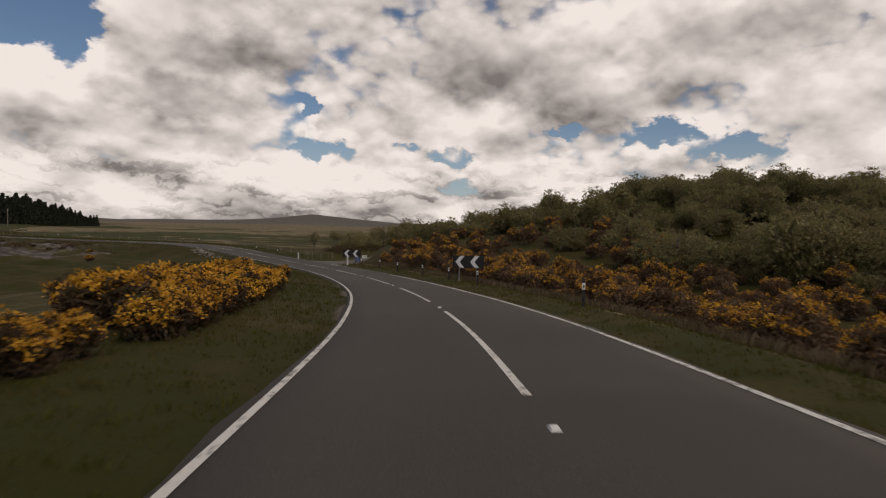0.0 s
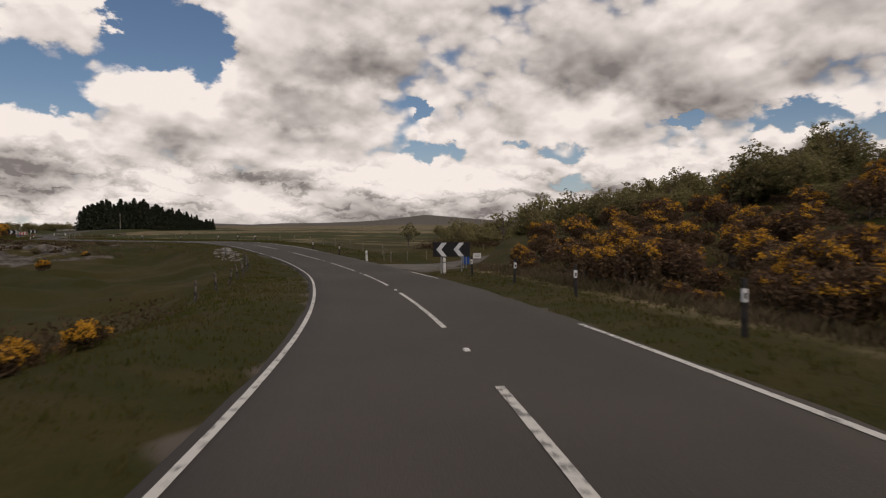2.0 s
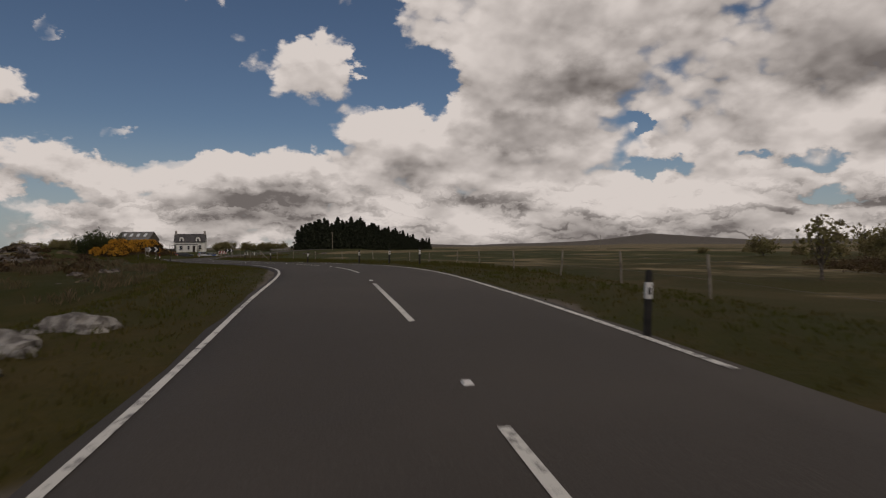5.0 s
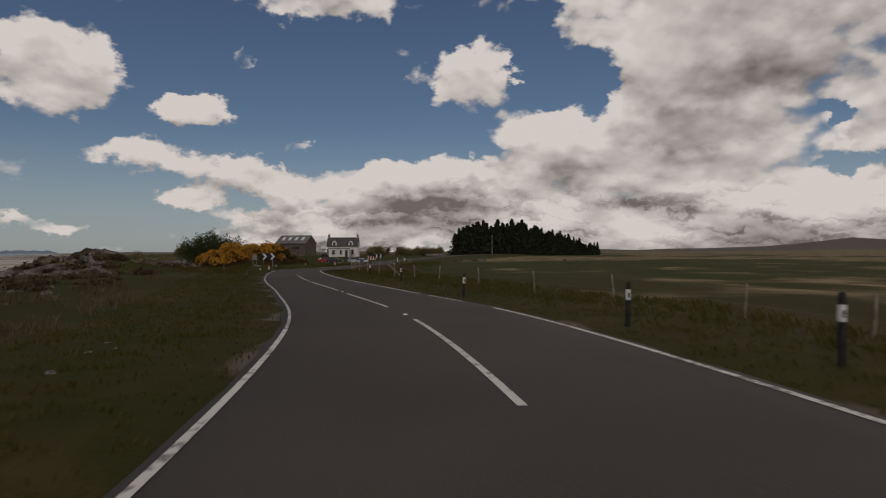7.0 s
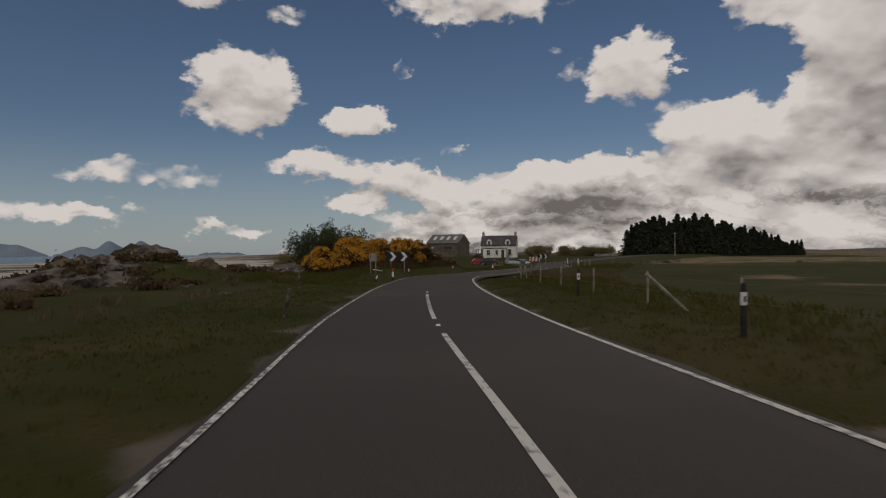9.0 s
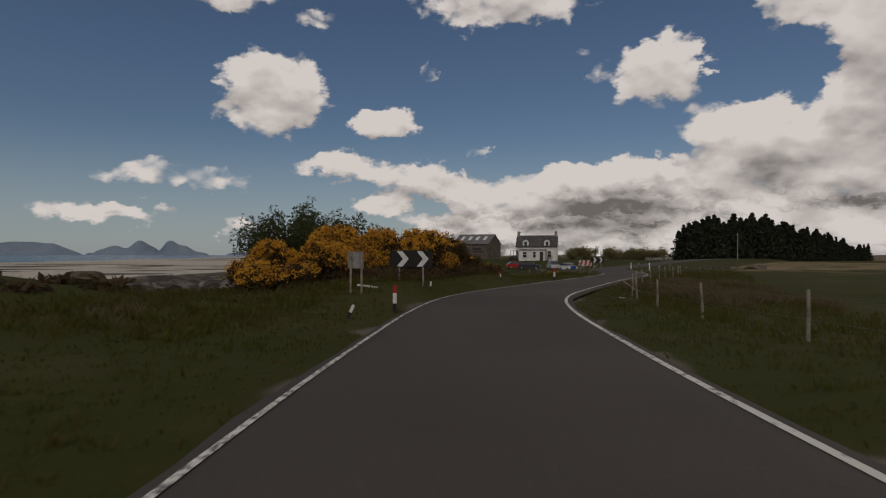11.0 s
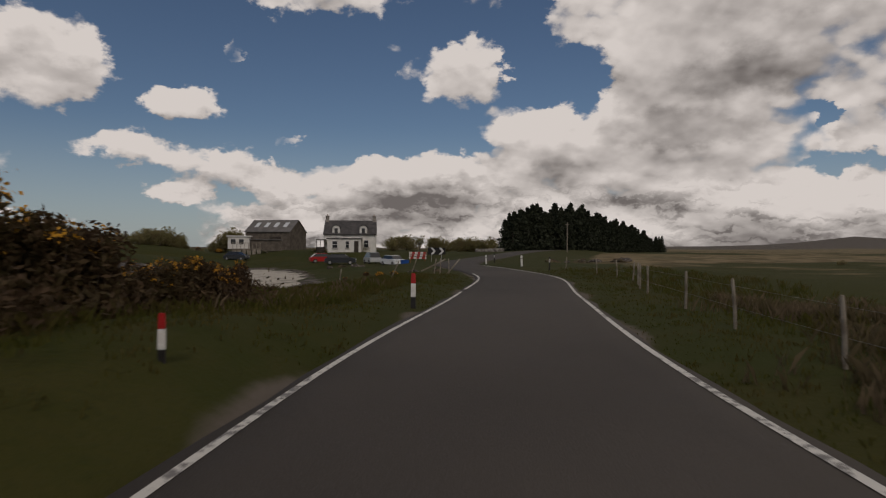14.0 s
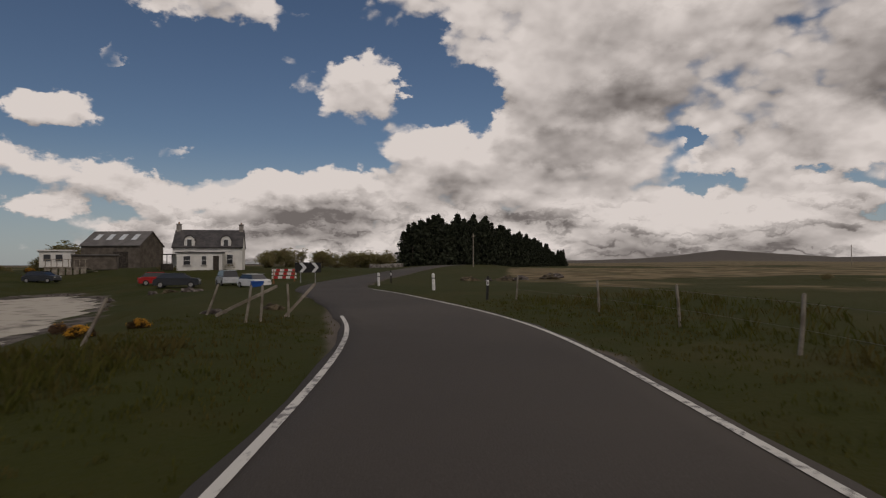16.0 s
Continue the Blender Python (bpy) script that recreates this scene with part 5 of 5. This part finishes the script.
def build_shed(m):
    shed = root("barn", "brown boarded barn with pale skylights in its roof", "barn", m=m)
    L, D, E, R = 8.8, 7.0, 2.9, 5.0
    part("wall", mesh_of("wall", *prism([(-D / 2, -0.6), (D / 2, -0.6), (D / 2, E), (0, R), (-D / 2, E)], -L / 2, L / 2), M_BOARD), shed, "brown boarded walls")
    roof = part("roof", mesh_of("roof", *merge([prism([(-D / 2 - 0.2, E - 0.12), (0, R + 0.02), (0, R + 0.16), (-D / 2 - 0.25, E + 0.0)], -L / 2 - 0.15, L / 2 + 0.15),
                                                prism([(D / 2 + 0.2, E - 0.12), (D / 2 + 0.25, E), (0, R + 0.16), (0, R + 0.02)], -L / 2 - 0.15, L / 2 + 0.15)]), M_SHEET), shed, "grey sheet roof")
    slope = math.atan2(R - E, D / 2)
    for x in (-2.9, -1.0, 0.9, 2.8):
        y0, z0, y1, z1 = -2.3, E + 0.20 + (D / 2 - 2.3) * math.tan(slope), -0.9, E + 0.20 + (D / 2 - 0.9) * math.tan(slope)
        v = [(x - 0.38, y0, z0), (x + 0.38, y0, z0), (x + 0.38, y1, z1), (x - 0.38, y1, z1)]
        v += [(a, b, c - 0.12) for a, b, c in v]
        f = [(0, 1, 2, 3), (7, 6, 5, 4), (0, 4, 5, 1), (1, 5, 6, 2), (2, 6, 7, 3), (3, 7, 4, 0)]
        part("skylight", mesh_of("skylight", v, f, M_SKYLIGHT), roof, "pale translucent skylight")
    for k in range(28):
        part("board", box_mesh("board", (0.05, 0.02, 3.3), M_BOARD, (-L / 2 + 0.16 + k * 0.313, -D / 2 - 0.012, -0.5)), shed)
    part("door", box_mesh("door", (2.2, 0.08, 2.3), M_TIMBER_DARK, (1.6, -D / 2 - 0.03, -0.3), 0.02), shed, "dark barn door")
    return shed


build_shed(pose(-13.5, 285.0, -2.75, 0, 0, -12) @ Matrix.Diagonal((1.2, 1.2, 1.22, 1)))


def build_hut(m):
    hut = root("white_cabin", "small white cabin with a raised timber deck and steps", "cabin", m=m)
    part("wall", box_mesh("wall", (3.2, 2.4, 1.9), M_RENDER, (-1.9, 0, 0.9), 0.03), hut, "white walls")
    part("roof", box_mesh("roof", (3.6, 2.8, 0.18), M_FRAME, (-1.9, 0, 2.8), 0.03), hut, "pale flat roof")
    for x in (-2.7, -1.5):
        w = part("window", box_mesh("window", (0.85, 0.08, 0.9), M_FRAME, (x, -1.21, 1.6), 0.01), hut)
        part("pane", box_mesh("pane", (0.7, 0.03, 0.75), M_GLASS, (x, -1.255, 1.67)), w, "dark glass")
    part("wing", box_mesh("wing", (4.6, 2.2, 1.7), M_BOARD, (2.1, 0.1, 0.6), 0.03), hut, "brown timber wing")
    part("wing_roof", box_mesh("wing_roof", (5.0, 2.6, 0.16), M_SHEET, (2.1, 0.1, 2.3), 0.03), hut)
    deck = part("deck", box_mesh("deck", (4.4, 1.5, 0.12), M_TIMBER, (-0.6, -1.9, 0.85), 0.01), hut, "grey timber deck")
    for k in range(8):
        part("baluster", box_mesh("baluster", (0.07, 0.07, 0.85), M_TIMBER, (-2.6 + k * 0.57, -2.6, 0.97)), deck)
    part("handrail", box_mesh("handrail", (4.4, 0.09, 0.07), M_TIMBER, (-0.6, -2.6, 1.8), 0.01), deck)
    for k in range(6):
        part("skirt_board", box_mesh("skirt_board", (0.55, 0.05, 1.5), M_TIMBER, (-2.4 + k * 0.72, -2.58, -0.65)), deck, "grey skirting board")
    for k in range(5):
        part("step", box_mesh("step", (0.28, 1.0, 0.06), M_TIMBER, (1.85 + 0.27 * k, -2.0, 0.75 - 0.2 * k), 0.01), deck)
    return hut


build_hut(pose(-9.3, 253.5, ground_at(-9.3, 253.5) - 0.1, 0, 0, 12) @ Matrix.Diagonal((1.1, 1.1, 1.1, 1)))


def build_car(name, m, paint, label, L=3.9, W=1.65, H=1.42, boxy=0.0):
    """A small parked car: lofted body, cabin with glass, wheels, lamps."""
    car = root(name, label, "car", "parked cars", m)
    side = [(-L / 2, 0.32), (-L / 2 + 0.05, 0.62), (-L / 2 + 0.12, 0.86), (-L / 2 + 1.0 - boxy * 0.3, 0.94), (L / 2 - 0.5, 0.95), (L / 2 - 0.06, 0.80), (L / 2, 0.45), (L / 2 - 0.05, 0.24), (-L / 2 + 0.1, 0.22)]
    n = len(side)
    v = []
    for y, k in ((-W / 2, 0.98), (-W / 2 + 0.10, 1.0), (W / 2 - 0.10, 1.0), (W / 2, 0.98)):
        inset = 0.05 if abs(y) > W / 2 - 0.05 else 0.0
        v += [(x * k, y, z - (inset if z > 0.6 else -inset * 0.5)) for x, z in side]
    f = [tuple(range(n)), tuple(range(4 * n - 1, 3 * n - 1, -1))]
    for r in range(3):
        f += [(r * n + i, (r + 1) * n + i, (r + 1) * n + (i + 1) % n, r * n + (i + 1) % n) for i in range(n)]
    body = part("body", mesh_of("body", v, [q[::-1] for q in f], paint), car)
    c0, c1, c2, c3 = -L / 2 + 0.75 - boxy * 0.5, -L / 2 + 1.45 - boxy * 0.9, L / 2 - 0.85, L / 2 - 0.25
    base, top = W / 2 - 0.07, W / 2 - 0.22
    v = [(c0, -base, 0.92), (c3, -base, 0.92), (c3, base, 0.92), (c0, base, 0.92), (c1, -top, H - 0.04), (c2, -top, H - 0.04), (c2, top, H - 0.04), (c1, top, H - 0.04)]
    f = [(0, 1, 5, 4), (1, 2, 6, 5), (2, 3, 7, 6), (3, 0, 4, 7)]
    part("glazing", mesh_of("glazing", v, f, M_GLASS), body, "dark car windows")
    part("roof", box_mesh("roof", (c2 - c1 + 0.1, 2 * top + 0.06, 0.06), paint, ((c1 + c2) / 2, 0, H - 0.06), 0.02), body)
    for x in (-L / 2 + 0.75, L / 2 - 0.72):
        for y in (-W / 2 + 0.02, W / 2 - 0.02):
            wheel = part("wheel", mesh_of("wheel", *tube([(x, y - 0.09, 0.30), (x, y + 0.09, 0.30)], (0.30, 0.30), 18), M_BLACK), car, "black tyre")
            part("rim", mesh_of("rim", *tube([(x, y - 0.10, 0.30), (x, y + 0.10, 0.30)], (0.19, 0.19), 14), M_STEEL), wheel, "grey rim")
    for y in (-W / 2 + 0.25, W / 2 - 0.25):
        part("headlight", box_mesh("headlight", (0.05, 0.3, 0.14), M_SKYLIGHT, (-L / 2 + 0.02, y, 0.62), 0.02), body)
        part("tail_light", box_mesh("tail_light", (0.05, 0.2, 0.2), M_RED, (L / 2 - 0.03, y, 0.65), 0.02), body)
    return car


def car_at(x, y, turn, sink=0.0):
    return pose(x, y, ground_at(x, y) - sink, 0, 0, turn) @ Matrix.Diagonal((0.9, 0.9, 0.9, 1))


build_car("car", car_at(7.6, 228.5, 200), M_CAR_RED, "red hatchback parked on the grass before the house")
build_car("car", car_at(11.0, 221.5, 185), M_CAR_DARK, "dark blue saloon parked beside a red car", 4.1, 1.7, 1.38)
build_car("car", car_at(14.3, 226.5, 112), M_CAR_SILVER, "pale silver van-like car parked on the grass", 3.8, 1.7, 1.6, 0.6)
build_car("car", car_at(17.2, 222.5, 122), M_CAR_WHITE, "white estate car parked near the croft entrance", 4.3)
build_car("car", car_at(-7.5, 240.0, 170), M_CAR_DARK, "dark car parked below the white cabin", 4.0)


def build_barrier(m):
    """A stack of red and white boards on trestles, with a rusty trailer frame behind."""
    b = root("striped_barrier", "stack of red and white striped boards on trestles", "barrier", m=m)
    for k in range(3):
        board = part("board", box_mesh("board", (2.6, 0.04, 0.28), M_POST_WHITE, (0, 0.03 * k, 0.5 + 0.38 * k), 0.006), b, "white board")
        for x in (-0.85, 0.0, 0.85):
            part("stripe", box_mesh("stripe", (0.42, 0.006, 0.27), M_RED, (x + 0.1 * k, 0.03 * k - 0.024, 0.505 + 0.38 * k)), board, "red stripe")
    for x in (-1.1, 1.1):
        for y in (-0.3, 0.4):
            part("leg", mesh_of("leg", *tube([(x, y, -0.1), (x, 0.05, 1.5)], (0.035, 0.03), 7), M_ORANGE), b, "rusty leg")
    return b


build_barrier(stand(20.4, 214.5, -6, 0.72))


def build_cottage(m):
    c = root("cottage", "small grey stone cottage at the end of the farm track", "house", m=m)
    part("wall", mesh_of("wall", *prism([(-2.6, -0.6), (2.6, -0.6), (2.6, 2.8), (0, 4.9), (-2.6, 2.8)], -4, 4), M_BOARD), c, "grey stone walls")
    part("roof", mesh_of("roof", *merge([prism([(-2.85, 2.6), (0, 4.92), (0, 5.1), (-2.9, 2.75)], -4.1, 4.1), prism([(2.85, 2.6), (2.9, 2.75), (0, 5.1), (0, 4.92)], -4.1, 4.1)]), M_SLATE), c, "grey slate roof")
    for x in (-3.7, 3.7):
        part("chimney", box_mesh("chimney", (0.6, 0.7, 1.1), M_STONE, (x, 0, 4.6), 0.03), c)
    for x in (-2.0, 2.0):
        window_part(c, x, 0.9, 0.8, 1.1, -2.61)
    part("door", box_mesh("door", (0.9, 0.08, 2.0), M_TIMBER_DARK, (0, -2.62, -0.1), 0.01), c)
    return c


build_cottage(pose(113, 104, ground_at(113, 104), 0, 0, 70) @ Matrix.Diagonal((0.42, 0.5, 0.75, 1)))


def build_wall(points):
    """A low pale field wall far ahead, as one run of rough stones."""
    pieces = []
    r = np.random.RandomState(3)
    for (x0, y0), (x1, y1) in zip(points, points[1:]):
        n = int(math.hypot(x1 - x0, y1 - y0) / 0.55)
        for k in range(n):
            u = (k + 0.5) / n
            x, y = x0 + (x1 - x0) * u, y0 + (y1 - y0) * u
            z = ground_at(x, y)
            w = r.uniform(0.5, 0.68)
            h = r.uniform(0.55, 0.8)
            v = [(x + sx * w / 2 + r.uniform(-.05, .05), y + sy * 0.25 + r.uniform(-.05, .05), z + (h if t else -0.1)) for t in (0, 1) for sx, sy in ((-1, -1), (1, -1), (1, 1), (-1, 1))]
            pieces.append((v, [(4, 5, 6, 7), (0, 1, 5, 4), (1, 2, 6, 5), (2, 3, 7, 6), (3, 0, 4, 7)]))
    return tagged(new("field_wall", mesh_of("field_wall", *merge(pieces), M_ROCK)), "low dry-stone field wall of pale rough stones", "wall", kind="stuff")


build_wall([(30.5, 268), (36.5, 271.5)])


def build_crate(m):
    c = root("fish_crate", "blue plastic fish crate dropped in the grass", "crate", m=m)
    part("body", box_mesh("body", (0.75, 0.45, 0.42), M_BIN, (0, 0, -0.04), 0.02, 1.08), c)
    part("rim", box_mesh("rim", (0.86, 0.54, 0.06), M_BIN, (0, 0, 0.36), 0.015), c)
    for x in (-0.435, 0.435):
        part("handle", box_mesh("handle", (0.03, 0.22, 0.05), M_BLACK, (x, 0, 0.27), 0.008), c, "dark hand hold")
    return c


build_crate(stand(19.4, 206.0, 15, 0.9))

# ---------------------------------------------------------------- grass


def tufts(name, places, height, mat, label, seed, blades=5, spread=0.05, wide=0.012):
    """Tufts of thin bent blades, one joined mesh."""
    r = np.random.RandomState(seed)
    xy = np.repeat(np.asarray(places), blades, 0) + r.randn(len(places) * blades, 2) * spread
    z = np.repeat(land(np.asarray(places)[:, 0], np.asarray(places)[:, 1])[0], blades)
    n = len(xy)
    a = r.uniform(0, 6.28, n)
    h = height * r.uniform(0.5, 1.3, n)
    lean = h * r.uniform(0.15, 0.75, n)
    d = np.stack([np.cos(a), np.sin(a)], 1)
    side = np.stack([-d[:, 1], d[:, 0]], 1) * wide
    lo = np.column_stack([xy - side, z - 0.02])
    lo2 = np.column_stack([xy + side, z - 0.02])
    mid = np.column_stack([xy + d * lean[:, None] * 0.35 + side * 0.7, z + h * 0.6])
    tip = np.column_stack([xy + d * lean[:, None], z + h])
    v = np.stack([lo, lo2, mid, tip], 1).reshape(-1, 3)
    k = np.arange(n)[:, None] * 4
    f = np.vstack([k + np.array([[0, 1, 2]]), k + np.array([[0, 2, 3]])])
    return tagged(new(name, mesh_of(name, v.tolist(), f.tolist(), mat)), label, "grass", kind="stuff")


def band(count, s0, s1, d0, d1, seed):
    r = np.random.RandomState(seed)
    s, d = r.uniform(s0, s1, count), r.uniform(d0, d1, count)
    i = np.abs(STATION[None, :] - s[:, None]).argmin(1)
    side = np.where(d > 0, 1, -1)
    p = LINE[i, :2] + RIGHT[i] * (d + side * (LINE[i, 3] - 2.2))[:, None] + ALONG[i] * r.uniform(-.6, .6, count)[:, None]
    keep = np.abs(nearest(DRIVE, p[:, 0], p[:, 1])[1]) > 2.6
    inlet = np.hypot((p[:, 0] - 6.5 + 0.28 * (p[:, 1] - 204)) / 6, (p[:, 1] - 204) / 21) > 1
    return p[keep & inlet]


def clumps(places, size):
    return places[waves(places[:, 0], places[:, 1], size, 41) > 0.35]


tufts("grass", np.vstack([band(15000, -2, 196, -6.5, -2.5, 1), band(13000, -2, 200, 2.5, 6.2, 2)]), 0.055, M_GRASS, "short green verge grass beside the road", 1, 5, 0.06, 0.010)
tufts("long_grass", np.vstack([band(3600, 146, 190, -9.5, -4.4, 3), band(2600, 95, 200, 4.6, 10, 4)]), 0.20, M_GRASS, "long rank green grass behind the verge", 2, 6, 0.08, 0.010)
tussock = np.vstack([np.random.RandomState(60 + k).randn(n, 2) * (w, w * 0.8) + (x, y) for k, (x, y, w, n) in enumerate(((27.2, 156.2, 0.75, 130), (28.6, 158.4, 0.7, 90), (28.5, 150.2, 0.8, 150), (30.4, 153.2, 1.2, 200), (31.5, 148.5, 0.9, 120), (29.6, 163.0, 0.8, 90)))])
tufts("dry_grass", np.vstack([tussock, clumps(band(3200, 158, 180, 5.2, 10.5, 6), 5.0), band(1500, -4, 58, 5.2, 6.6, 7), band(200, 163, 186, -9, -4.8, 8), clumps(band(2600, 90, 150, -14, -6.5, 9), 6.0)]), 0.26, M_DRY, "pale dry grass tussocks beyond the verge", 3, 7, 0.09, 0.010)
middle = np.repeat(DRIVE[9:75, :2], 60, 0) + np.random.RandomState(15).randn(60 * len(DRIVE[9:75]), 2) * (0.24, 0.24)
tufts("track_grass", middle, 0.04, M_GRASS, "strip of grass along the middle of the farm track", 5, 5, 0.06, 0.012)
brambles = np.vstack([band(300, 168, 176, -10, -5.5, 11), band(260, 157, 170, -7.2, -4.6, 17), band(160, 28, 44, -9, -5.5, 12)])
rb = np.random.RandomState(6)
zb = land(brambles[:, 0], brambles[:, 1])[0]
pts = np.repeat(np.column_stack([brambles, zb + 0.26]), 80, 0) + rb.randn(len(brambles) * 80, 3) * (0.34, 0.34, 0.17)
tagged(new("bramble_thicket", mesh_of("bramble_thicket", *quads(pts, 0.045, 5, 2.4), M_SPINE)), "low tangle of brown brambles behind the verge", "brambles", kind="stuff")
heather = np.vstack([band(260, 96, 154, -46, -9.5, 13), np.random.RandomState(14).randn(60, 2) * (2.8, 2.4) + (6, 134)])
rh = np.random.RandomState(16)
wide, zh = rh.uniform(0.25, 0.8, len(heather)), land(heather[:, 0], heather[:, 1])[0]
spread = np.abs(rh.randn(len(heather), 90, 3)) * np.where(rh.rand(len(heather), 90, 3) < 0.5, -1, 1)
spread[:, :, 2] = np.abs(spread[:, :, 2]) * 0.45
pts = (np.column_stack([heather, zh])[:, None] + spread * wide[:, None, None] * 0.6).reshape(-1, 3)
tagged(new("heather", mesh_of("heather", *quads(pts, 0.13, 8, 2.0), M_SPINE)), "low brown heather and bracken among the shore rocks", "heather", kind="stuff")
rk = np.random.RandomState(21)
ang, reach = np.radians(rk.uniform(39, 54, 520)), rk.uniform(26, 82, 520)
fern = np.column_stack([28.6 + reach * np.sin(ang), 42.3 + reach * np.cos(ang)])
fern = fern[(np.abs(nearest(DRIVE, fern[:, 0], fern[:, 1])[1]) > 3.2) & (nearest(LINE, fern[:, 0], fern[:, 1])[1] > 12)]
size, zf = rk.uniform(0.35, 1.0, len(fern)), land(fern[:, 0], fern[:, 1])[0]
spread = rk.randn(len(fern), 190, 3)
spread[:, :, 2] = np.abs(spread[:, :, 2]) * 0.5
pts = (np.column_stack([fern, zf])[:, None] + spread * size[:, None, None] * 0.7).reshape(-1, 3)
tagged(new("bracken", mesh_of("bracken", *quads(pts, 0.075, 9, 2.0), M_SPINE)), "brown bracken and bramble among the willows", "bracken", kind="stuff")
